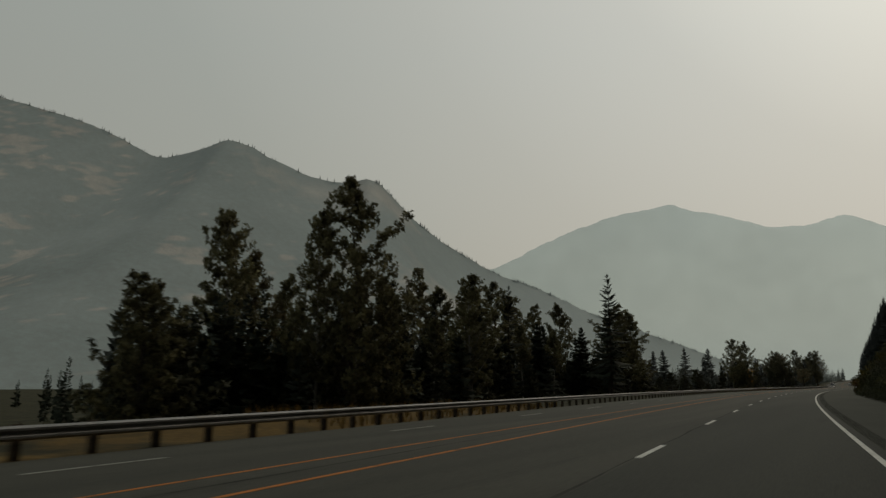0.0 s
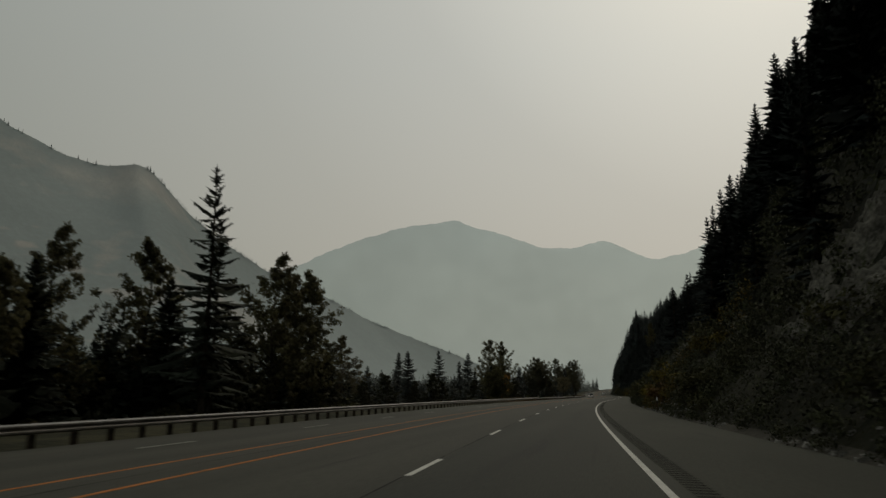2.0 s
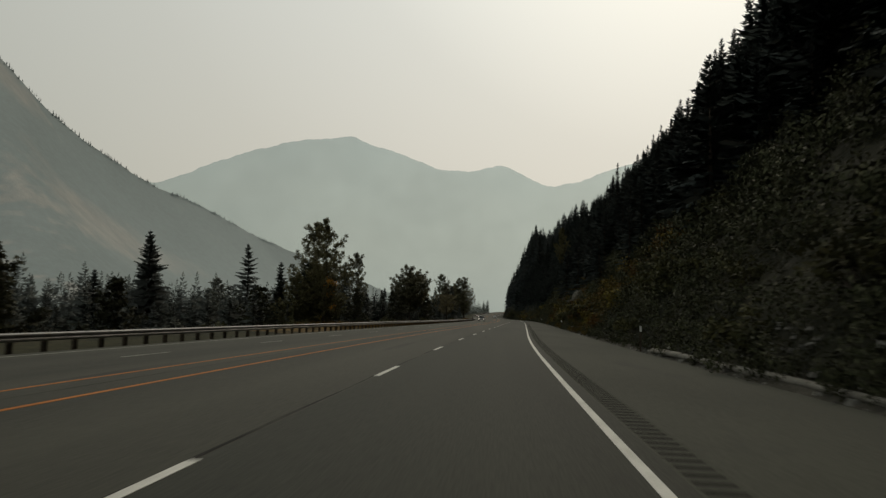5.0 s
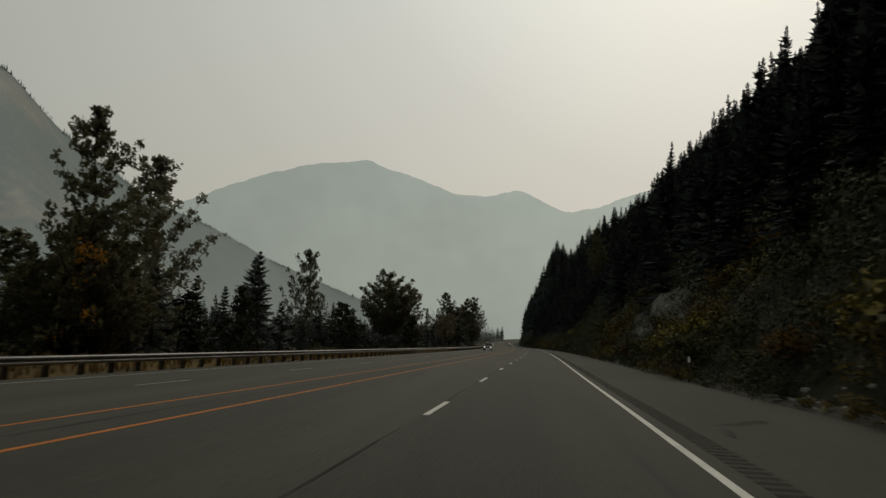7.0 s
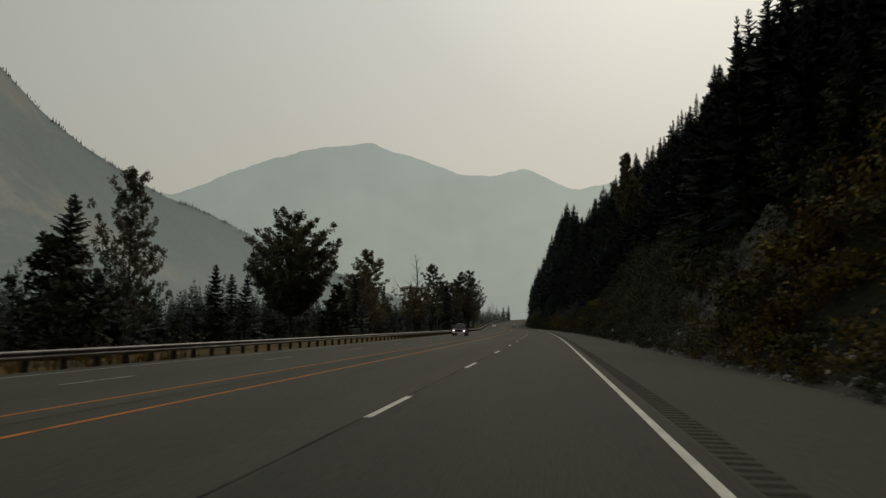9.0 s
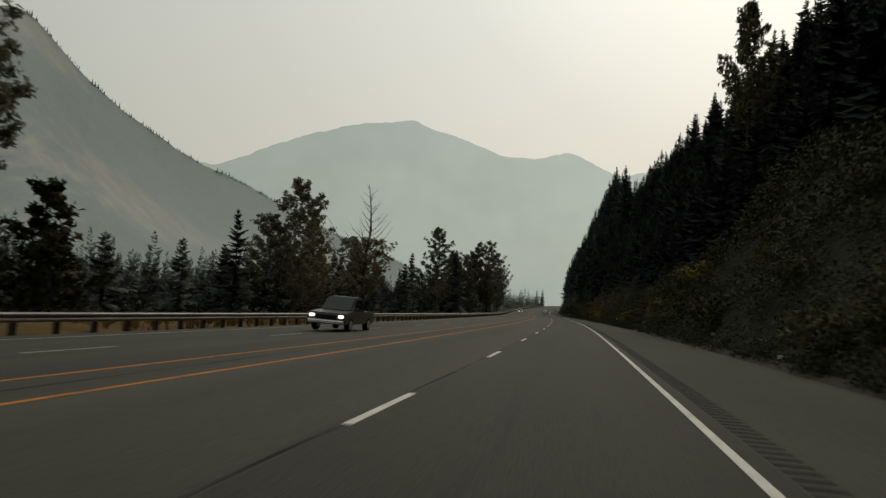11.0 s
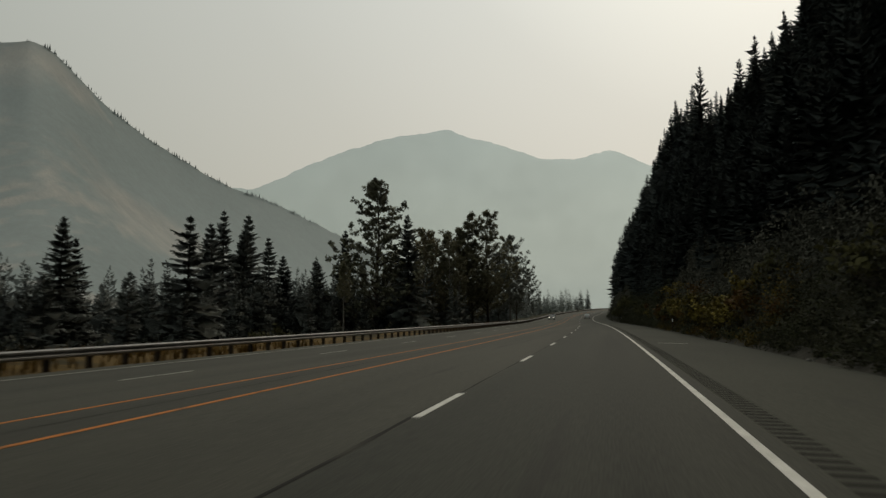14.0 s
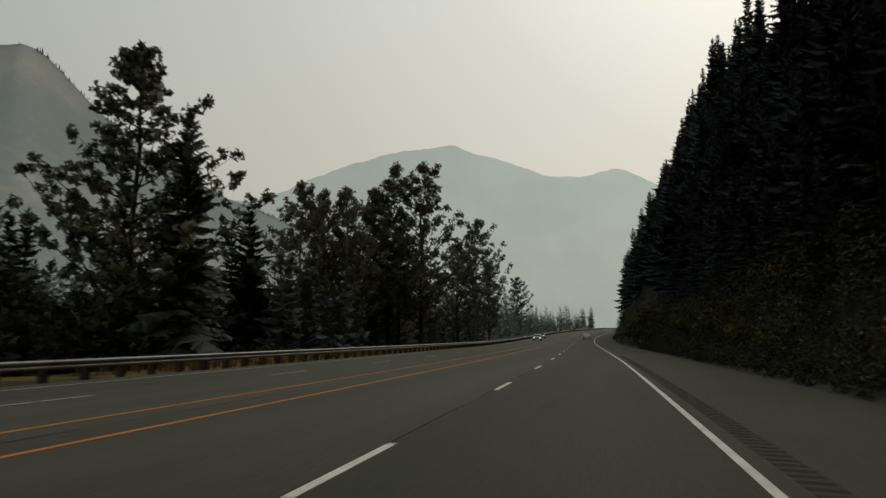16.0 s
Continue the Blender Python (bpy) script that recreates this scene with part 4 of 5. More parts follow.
stand(
    ("D0", -37.2, 24.6, 8.0, 1.20),
    ("D4", -39.4, 28.0, 8.1, 1.10),
    ("D1", -46.1, 39.5, 16.2, 1.00),
    ("D3", -46.8, 43.8, 13.4, 0.90),
    ("D4", -46.9, 48.4, 11.8, 1.00),
    ("D0", -35.6, 43.1, 18.3, 1.00),
    ("D1", -37.4, 42.0, 15.6, 0.80),
    ("D2", -34.5, 47.0, 9.5, 0.90),
    ("C1", -46.6, 64.8, 13.0, 1.10),
    ("D4", -43.0, 69.0, 12.8, 1.00),
    ("D1", -36.4, 65.6, 13.3, 0.90),
    ("C0", -42.0, 66.6, 9.6, 1.00),
    ("D2", -44.4, 86.7, 15.7, 0.80),
    ("D1", -47.7, 98.7, 15.3, 0.90),
    ("D0", -46.5, 107.0, 14.6, 0.80),
    ("D4", -47.6, 118.5, 16.0, 0.90),
    ("C0", -41.1, 113.4, 11.0, 1.00))
stand(
    ("C2", -43.4, 56.6, 8.1, 0.90),
    ("D1", -51.0, 69.4, 14.5, 0.90),
    ("D3", -48.4, 74.0, 14.5, 0.80),
    ("S", -34.8, 109.0, 19.2, 0.80),
    ("S", -36.5, 113.0, 15.5, 0.85),
    ("C3", -48.4, 130.4, 10.6, 1.00),
    ("D0", -40.0, 132.0, 16.8, 0.95),
    ("D1", -41.5, 138.0, 15.6, 0.90),
    ("D4", -41.0, 141.2, 16.5, 0.90),
    ("D2", -41.5, 134.5, 10.5, 0.80),
    ("D3", -47.6, 170.0, 10.8, 1.00),
    ("D1", -49.6, 167.8, 9.8, 0.90),
    ("D4", -52.6, 169.9, 7.6, 1.00),
    ("D2", -50.5, 180.6, 5.3, 1.10),
    ("D0", -52.4, 187.2, 4.2, 1.20),
    ("C1", -55.8, 205.5, 7.2, 1.20),
    ("D4", -57.3, 220.2, 6.2, 1.20),
    ("C0", -60.5, 241.9, 6.4, 1.20))
stand(
    ("C2", -62.5, 259.5, 13.7, 1.00),
    ("C0", -69.0, 272.0, 14.0, 1.00),
    ("C1", -65.5, 310.0, 16.9, 1.10),
    ("C3", -57.9, 311.3, 13.0, 1.20),
    ("D4", -60.9, 282.1, 7.7, 1.20),
    ("D0", -34.8, 261.1, 16.2, 0.75),
    ("D1", -41.5, 280.5, 18.2, 0.95),
    ("D4", -37.5, 264.0, 9.5, 1.00),
    ("C0", -44.0, 268.0, 8.0, 1.00),
    ("D2", -41.0, 275.0, 8.5, 1.00),
    ("C2", -43.5, 313.5, 13.4, 0.85),
    ("C1", -46.0, 300.0, 8.5, 1.20),
    ("D1", -49.9, 357.5, 19.6, 0.75),
    ("C2", -66.5, 371.0, 19.3, 1.05),
    ("C3", -51.6, 321.2, 8.8, 1.10),
    ("C1", -54.9, 397.6, 10.0, 1.20),
    ("R", -37.0, 374.0, 17.4, 0.85),
    ("C0", -44.0, 368.0, 9.0, 1.00))
stand(
    ("C2", -46.0, 383.0, 8.5, 1.00),
    ("D3", -41.8, 442.7, 19.2, 1.05),
    ("D2", -43.0, 437.0, 13.0, 1.00),
    ("B", -28.7, 435.0, 17.0, 1.10),
    ("D3", -44.0, 459.0, 9.5, 1.00),
    ("D3", -46.0, 461.0, 17.2, 0.80),
    ("C1", -37.8, 416.5, 10.7, 0.90),
    ("C2", -45.8, 429.4, 7.8, 1.00),
    ("C0", -47.8, 434.4, 7.2, 1.00),
    ("C3", -41.8, 434.0, 6.3, 1.10),
    ("C2", -49.8, 441.2, 6.3, 1.00),
    ("C0", -52.7, 497.7, 11.3, 1.00),
    ("C1", -74.0, 555.0, 16.9, 1.00),
    ("C3", -51.3, 566.4, 18.3, 1.00),
    ("C2", -57.8, 555.4, 10.1, 1.00),
    ("P", -41.1, 554.6, 25.6, 0.85),
    ("D3", -41.3, 586.2, 20.7, 0.70),
    ("D3", -41.0, 592.5, 21.0, 0.60))
stand(
    ("D1", -36.5, 589.0, 20.3, 0.75),
    ("D0", -33.5, 600.0, 26.0, 0.75),
    ("D2", -34.5, 606.0, 18.0, 0.90),
    ("D4", -35.5, 647.7, 21.3, 0.90),
    ("D2", -30.4, 604.0, 27.0, 0.70),
    ("D4", -35.7, 598.0, 22.1, 0.80),
    ("D1", -32.0, 652.0, 26.6, 0.75),
    ("D4", -33.0, 672.0, 20.0, 0.80),
    ("D2", -43.5, 791.7, 25.9, 0.90),
    ("C0", -34.8, 553.0, 18.7, 0.95),
    ("C1", -48.2, 581.6, 13.3, 1.10),
    ("C2", -46.8, 583.0, 17.2, 1.00),
    ("C0", -46.3, 583.1, 12.4, 1.10),
    ("K", -36.9, 494.9, 10.3, 1.20),
    ("C2", -60.5, 535.0, 15.8, 1.00),
    ("C1", -64.4, 544.8, 19.4, 1.00),
    ("C0", -63.0, 549.0, 16.5, 1.00),
    ("C2", -67.2, 557.7, 20.6, 1.00),
    ("C1", -60.0, 552.0, 15.5, 1.10),
    ("C3", -52.8, 556.1, 11.6, 1.10))
stand(
    ("C0", -50.1, 468.0, 7.8, 1.00),
    ("C2", -55.3, 480.1, 6.6, 1.00),
    ("C1", -45.2, 474.8, 8.4, 1.10),
    ("C3", -52.7, 499.4, 9.4, 1.00),
    ("C0", -59.1, 556.0, 12.6, 1.10),
    ("C1", -50.6, 552.3, 10.8, 1.10),
    ("D2", -38.5, 258.5, 7.5, 1.20),
    ("D4", -34.0, 263.0, 6.0, 1.30),
    ("D2", -36.0, 267.0, 8.0, 1.10),
    ("D1", -45.0, 447.0, 11.0, 1.20),
    ("C1", -42.0, 78.0, 11.5, 1.20),
    ("C2", -40.0, 92.0, 10.0, 1.10),
    ("C0", -43.0, 101.0, 10.5, 1.20),
    ("D0", -46.0, 80.7, 14.5, 0.85),
    ("S", -37.6, 77.6, 13.6, 0.70),
    ("C2", -38.4, 264.5, 9.6, 1.40),
    ("D2", -36.4, 262.8, 8.8, 1.30),
    ("A", -35.6, 44.5, 10.0, 0.80),
    ("A", -37.6, 67.6, 9.5, 0.70),
    ("A", -37.8, 81.7, 9.0, 0.80),
    ("A", -37.0, 58.5, 8.0, 0.80),
    ("A", -38.6, 94.0, 9.0, 0.80),
    ("A", -35.0, 525.3, 8.6, 0.60))

# younger firs and leafy trees that fill the edge of the wood
YF, YC = "young dark fir at the edge of the wood", "low leafy tree at the edge of the wood"
young_firs = [tree_proto("young_fir_tree", fir_meshes(220 + i, 8, rr, 0.01, 64, 0.35, 3, 1.15), BARK, NEEDLES, YF, "tree", "young trees at the wood's edge") for i, rr in enumerate((2.1, 1.7, 2.5))]
young_cots = [tree_proto("leafy_tree", broad_meshes(260 + i, 8, rr, 0.02, 24, per=11, up=0.9, size=0.25), BARK, SHADY_BUSH_LEAF, YC, "tree", "young trees at the wood's edge") for i, rr in enumerate((2.6, 3.1, 2.3))]
for i in range(235):
    y = rng.uniform(5, 180) if i % 7 < 2 else rng.uniform(180, 340) if i % 7 < 4 else rng.uniform(5, 720)
    o = -31 - 30 * rng.random() ** 1.3
    x = edge(y) + o
    if clearing(o, y):
        continue
    z = ground_z(o, y) - 0.1
    h = rng.uniform(4.5, 9.5) * (0.85 if 150 < y < 260 else 1.0)
    p = rng.choice(young_firs) if rng.random() < (0.4 if y < 160 else 0.72) else rng.choice(young_cots)
    ob = plant(p, made, x, y, z, h / 8.1, h / 8.1 * rng.uniform(0.9, 1.3), rng.uniform(0, 360))
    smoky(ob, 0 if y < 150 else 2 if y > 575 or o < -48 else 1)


def fir_stuff(name, spots, seed, mat, label, boughs=52, full=0.8):
    """Firs that stand too thick or too far to count, in one mesh."""
    kinds = [fir_meshes(seed + i, 16, rr, 0.02, boughs, 0.35, 1, full, True) for i, rr in enumerate((2.5, 3.1, 2.8))]
    packs = []
    for tv, tf, cv, cf, cn in kinds:
        V, Q, N = np.array([tuple(v) for v in cv]), np.array(cf), np.array([tuple(v) for v in cn])
        back = (np.cross(V[Q[:, 1]] - V[Q[:, 0]], V[Q[:, 2]] - V[Q[:, 0]]) * N).sum(1) < 0
        Q[back] = Q[back][:, ::-1]
        packs.append((V, Q, np.repeat(N, 3, 0)))
    r = random.Random(seed)
    vs, fs, ns, k = [], [], [], 0
    for (x, y, z, h) in spots:
        v, f, nn = packs[r.randrange(3)]
        a, s = r.uniform(0, 6.28), h / 16
        w = s * r.uniform(1.0, 1.5)
        c, d = math.cos(a) * w, math.sin(a) * w
        vs.append(np.stack([v[:, 0] * c - v[:, 1] * d + x, v[:, 0] * d + v[:, 1] * c + y, v[:, 2] * s + z], 1))
        fs.append(f + k)
        ns.append(np.stack([nn[:, 0] * math.cos(a) - nn[:, 1] * math.sin(a), nn[:, 0] * math.sin(a) + nn[:, 1] * math.cos(a), nn[:, 2]], 1))
        k += len(v)
    V, F = np.concatenate(vs), np.concatenate(fs)
    me = bpy.data.meshes.new(name)
    me.vertices.add(len(V))
    me.vertices.foreach_set("co", V.ravel())
    me.loops.add(F.size)
    me.loops.foreach_set("vertex_index", F.ravel())
    me.polygons.add(len(F))
    me.polygons.foreach_set("loop_start", np.arange(0, F.size, 3))
    me.materials.append(mat)
    me.update(calc_edges=True)
    me.polygons.foreach_set("use_smooth", [True] * len(F))
    me.normals_split_custom_set_from_vertices(np.concatenate(ns).tolist())
    return tagged(new(name, me), label, "trees", kind="stuff")


far_spots = []
for i in range(520):
    y = rng.uniform(-20, 950)
    o = -56 - 200 * rng.random() ** 1.6
    far_spots.append((edge(y) + o, y, ground_z(o, y) - 0.3, rng.uniform(6, 11)))
for i in range(750):
    y = rng.uniform(160, 640)
    o = rng.uniform(-115, -60)
    far_spots.append((edge(y) + o, y, ground_z(o, y) - 0.3, rng.uniform(8.5, 13.5)))
for i in range(480):
    y = rng.uniform(440, 640)
    o = rng.uniform(-105, -48)
    far_spots.append((edge(y) + o, y, ground_z(o, y) - 0.3, rng.uniform(7.5, 13.0)))
for i in range(1150):
    y = rng.uniform(30, 150) if i >= 800 else rng.uniform(10, 175) if i % 6 < 2 else rng.uniform(540, 760) if i % 6 == 2 else rng.uniform(310, 440) if i % 6 == 3 else rng.uniform(455, 565) if i % 6 == 4 else rng.uniform(10, 760)
    o = rng.uniform(-66, -36)
    tall = 12.0 if y < 150 else 8.0 if y < 250 else 11.5 if y < 440 else 11.5 if y < 540 else 15.0
    far_spots.append((edge(y) + o, y, ground_z(o, y) - 0.3, tall * rng.uniform(0.55, 1.05)))
for i in range(220):
    y = rng.uniform(565, 790)
    o = -27 - 26 * rng.random()
    far_spots.append((edge(y) + o, y, ground_z(o, y) - 0.3, rng.uniform(9, 17) * (0.6 if o > -31 else 1.0)))
for i in range(230):
    y = rng.uniform(790, 1010)
    x = rng.uniform(-110, min(-20, edge(y) - 24))
    far_spots.append((x, y, grade(y) - 2.5, rng.uniform(6, 12) * rng.choice((1, 1, 1, 1.5))))
far_spots = [p for p in far_spots if not clearing(max(-66, p[0] - edge(p[1])), p[1])]
# firs far off take the paler needles, with haze in their colour
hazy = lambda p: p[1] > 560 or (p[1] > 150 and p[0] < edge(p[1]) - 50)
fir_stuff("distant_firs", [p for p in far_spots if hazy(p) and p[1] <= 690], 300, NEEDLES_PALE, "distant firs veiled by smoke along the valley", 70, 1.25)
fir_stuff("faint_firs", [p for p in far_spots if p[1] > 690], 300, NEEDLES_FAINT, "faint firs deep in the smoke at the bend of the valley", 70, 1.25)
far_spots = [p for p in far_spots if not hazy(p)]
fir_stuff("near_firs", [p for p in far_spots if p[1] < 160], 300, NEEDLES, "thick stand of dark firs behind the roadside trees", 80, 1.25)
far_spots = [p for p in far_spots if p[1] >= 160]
fir_stuff("valley_firs", far_spots, 300, NEEDLES_HAZY, "thick stand of dark firs on the valley floor", 72, 1.25)



def build_undergrowth():
    """Dark bushes that fill the wood between the stems, too thick to count."""
    r = random.Random(29)
    verts, faces, facing, idx = [], [], [], []
    for i in range(1800):
        y = r.uniform(8, 185) if i < 900 else r.uniform(185, 700)
        o = -32.5 - 32 * r.random() ** 1.2
        h = r.uniform(0.9, 1.8) if clearing(o, y) else (r.uniform(2.5, 6.5) if y < 150 else r.uniform(1.6, 3.6)) * min(1.0, (-o - 30.5) / 5)
        w = r.uniform(0.9, 1.7) * (0.5 + h / 8)
        x, z, k = edge(y) + o, ground_z(o, y) - 0.3, len(faces)
        for j in range(4 + int(h * 1.3)):
            u = r.random()
            c = Vector((x + w * (1 - 0.6 * u) * r.uniform(-1, 1), y + w * (1 - 0.6 * u) * r.uniform(-1, 1), z + h * u))
            leaf_clump(verts, faces, facing, c, 0.9, 22, 0.24, r, 0.8, True, Vector((0.3, -0.2, 0.4)))
        # shade-dark leaves up to y 150, haze-coloured ones beyond
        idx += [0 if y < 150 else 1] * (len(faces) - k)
    ob = new("undergrowth", soft_mesh("undergrowth", verts, faces, facing, [SHADY_BUSH_LEAF, UNDER_HAZY], idx))
    return tagged(ob, "dark leafy undergrowth between the stems of the wood", "undergrowth", kind="stuff")


build_undergrowth()

# hillside firs: the nearer ones singly, the rest as one mass
HILL_L = "dark fir growing on the steep hillside above the road"
hill_firs = [tree_proto("fir_tree", fir_meshes(120 + i, 16, rr, 0.04, 120, rag, 4, 0.78, tiers=21), BARK, NEEDLES_HILL, HILL_L, "tree", HG)
             for i, (rr, rag) in enumerate(((3.0, 0.2), (2.5, 0.3), (3.4, 0.25)))]

# tall trees that stand out above the hillside wood: x, y, height of the tip, breadth
TALL_L = "tall ragged fir rising above the hillside wood"
tall_firs = [tree_proto("spruce_tree", fir_meshes(140 + i, 16, rr, 0.08, 170, 0.4, 6, 0.68, tiers=25, upturn=True), BARK, NEEDLES_HILL, TALL_L, "tree", HG) for i, rr in enumerate((2.7, 3.1))]
hill_leafy = tree_proto("leafy_tree", broad_meshes(171, 15, 3.2, 0.35, 40, per=18, up=1.0), BARK, LEAF, "leafy tree standing out above the hillside wood", "tree", HG)
for i, (x, y, tip, wide) in enumerate((
        (16.1, 423.0, 36.4, 0.9), (12.9, 188.0, 32.1, 1.0), (18.2, 204.7, 41.8, 1.0), (18.8, 219.8, 42.4, 0.9), (35.4, 412.3, 59.5, 1.0),
        (26.6, 364.4, 41.5, 1.1), (30.0, 389.0, 50.0, 1.1), (17.2, 590.0, 53.0, 1.1), (15.0, 640.1, 56.2, 1.0), (16.6, 629.8, 51.8, 0.9),
        (20.8, 567.4, 45.8, 1.1), (25.9, 466.2, 36.0, 1.0), (25.7, 477.9, 33.6, 1.0), (23.3, 498.8, 35.8, 1.0), (25.3, 351.9, 41.5, 1.0))):
    z = ground_z(x - edge(y), y) - 0.4
    p = hill_leafy if i == 0 else tall_firs[i % 2]
    k = (tip - z) / TOPS[p].z
    plant(p, made, x, y, z, k, wide * min(k, 1.15), 47.0 * i)

mass = []
count = 0
yy = -30.0
while yy < 905:
    for k in range(8):
        o = 9.0 + 6.0 * k + rng.uniform(-3, 3)
        y = yy + rng.uniform(-3.5, 3.5)
        x, z = edge(y) + o, ground_z(o, y) - 0.4
        cap = crest_ratio(o, y) * (o + 1.5) - (z - grade(y))
        h = max(4.0, min(24.0, cap)) * rng.uniform(0.5, 1.12)
        if k < 2 and (o < (10 if y < 490 else 11.5 if y < 548 else 8) or (y < 490 and rng.random() < 0.4)):
            continue
        if count < 110 and k <= 3 and 20 < y < 640 and (k <= 1 or (k + int(yy / 6)) % 2 == 0):
            plant(rng.choice(hill_firs), made, x, y, z, h / 16.2, h / 16.2 * rng.uniform(1.1, 1.6), rng.uniform(0, 360))
            count += 1
        else:
            mass.append((x, y, z, h))
    yy += 6.0
for i in range(420):
    y, o = rng.uniform(20, 950), rng.uniform(55, 150)
    z = ground_z(o, y) - 0.4
    mass.append((edge(y) + o, y, z, max(3.0, min(22.0, crest_ratio(o, y) * (o + 1.5) - (z - grade(y)))) * rng.uniform(0.7, 1.0)))
for i in range(1700):
    y, o = rng.uniform(60, 700), rng.uniform(13 if i % 3 else 8.6, 60 if i % 3 else 18)
    if o < 22 and y < 340 or o < 15 and y < 402:
        continue
    z = ground_z(o, y) - 0.4
    mass.append((edge(y) + o, y, z, max(3.5, min(20.0, crest_ratio(o, y) * (o + 1.5) - (z - grade(y)))) * rng.uniform(0.4, 0.85)))
for i in range(135):
    y, o = rng.uniform(428, 585), 7.0 + 6.0 * rng.random() ** 1.3
    o += 3.0 if y < 532 else 0.0
    h = rng.uniform(4.5, 9.5)
    plant(rng.choice(hill_firs), made, edge(y) + o, y, ground_z(o, y) - 0.6, h / 16.2, h / 16.2 * rng.uniform(1.0, 1.5), rng.uniform(0, 360))
# past y 600 the hillside firs use the haze-coloured copy
fir_stuff("distant_hillside_firs", [p for p in mass if p[1] > 600], 520, HILL_HAZY, "fir wood on the hillside further on, veiled by smoke", 190, 0.6)
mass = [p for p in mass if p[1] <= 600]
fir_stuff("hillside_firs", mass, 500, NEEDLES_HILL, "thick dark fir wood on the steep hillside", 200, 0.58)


# ---- shrubs, rocks, posts, cars ----
def shrub_meshes(seed, n=22, r=1.3, per=20, size=0.14):
    rng_ = random.Random(seed)
    tv, tf, cv, cf, cn = [], [], [], [], []
    for i in range(n):
        an, rr = rng_.uniform(0, 6.28), r * math.sqrt(rng_.random())
        tip = Vector((rr * math.cos(an), rr * math.sin(an), rng_.uniform(0.35, 1.0) * 1.7 * (1 - 0.45 * rr / r)))
        tube(tv, tf, (0.25 * tip.x, 0.25 * tip.y, -0.2), tip, 0.022, 0.008, 3)
        away = Vector((tip.x * 0.6, tip.y * 0.6, 0.6))
        leaf_clump(cv, cf, cn, tip, rng_.uniform(0.25, 0.5), per, size, rng_, 0.8, True, away)
        leaf_clump(cv, cf, cn, tip * 0.65, rng_.uniform(0.25, 0.45), per // 2, size, rng_, 0.8, True, away)
    return tv, tf, cv, cf, cn


def shrub_proto(seed, mat, label):
    tv, tf, cv, cf, cn = shrub_meshes(seed)
    t = thing("shrub", label, "shrub", group=RG)
    part("stem", mesh_of("stem", tv, tf, BARK), t)
    part("foliage", soft_mesh("foliage", cv, cf, cn, mat), t)
    return t


shrubs = [shrub_proto(700, SHRUB, "dark green shrub on the bank beside the shoulder"), shrub_proto(701, SHRUB, "dark green shrub on the bank beside the shoulder"),
          shrub_proto(702, SHRUB_GOLD, "yellowing shrub on the bank beside the shoulder"), shrub_proto(703, SHRUB_RUST, "rust-brown shrub on the bank beside the shoulder")]
rng = random.Random(8)
ROCKY = ((93, 5, 10.5), (151, 9, 10.3), (284, 14, 9.6), (321, 4, 8.6))       # y, half length, offset
GOLD = ((128, 12), (224, 14), (262, 8), (312, 12), (486, 14), (514, 12), (541, 6))


def rocky(y, o):
    return any(abs(y - c) < l and abs(o - oo) < 2.6 for c, l, oo in ROCKY)


def pick_shrub(y):
    near = min(abs(y - g) - w for g, w in GOLD)
    r = rng.random()
    if near < 0 and r < 0.6:
        return 2 if r < 0.42 else 3
    return 2 if r > 0.94 else 3 if r > 0.9 else rng.randrange(2)


put = 0
while put < 220:
    y = rng.uniform(40, 640)
    d = rng.random()
    o = 5.9 + (9 if y < 425 else 1.6) * d * d
    if rocky(y, o) and rng.random() < 0.7:
        continue
    s = rng.uniform(0.55, 1.3)
    plant(shrubs[pick_shrub(y)], made, edge(y) + o, y, ground_z(o, y) - 0.2, s, s * rng.uniform(0.9, 1.4), rng.uniform(0, 360))
    put += 1


for i in range(76):
    y = rng.uniform(*((486, 500), (508, 526), (124, 140), (228, 238), (300, 314), (402, 420))[i % 6])
    o = 5.9 + (2.8 if y < 425 else 0.8) * rng.random()
    s = rng.uniform(0.7, 1.25)
    plant(shrubs[rng.choice((2, 2, 3, 1, 0))], made, edge(y) + o, y, ground_z(o, y) - 0.2, s, s * rng.uniform(0.9, 1.3), rng.uniform(0, 360))


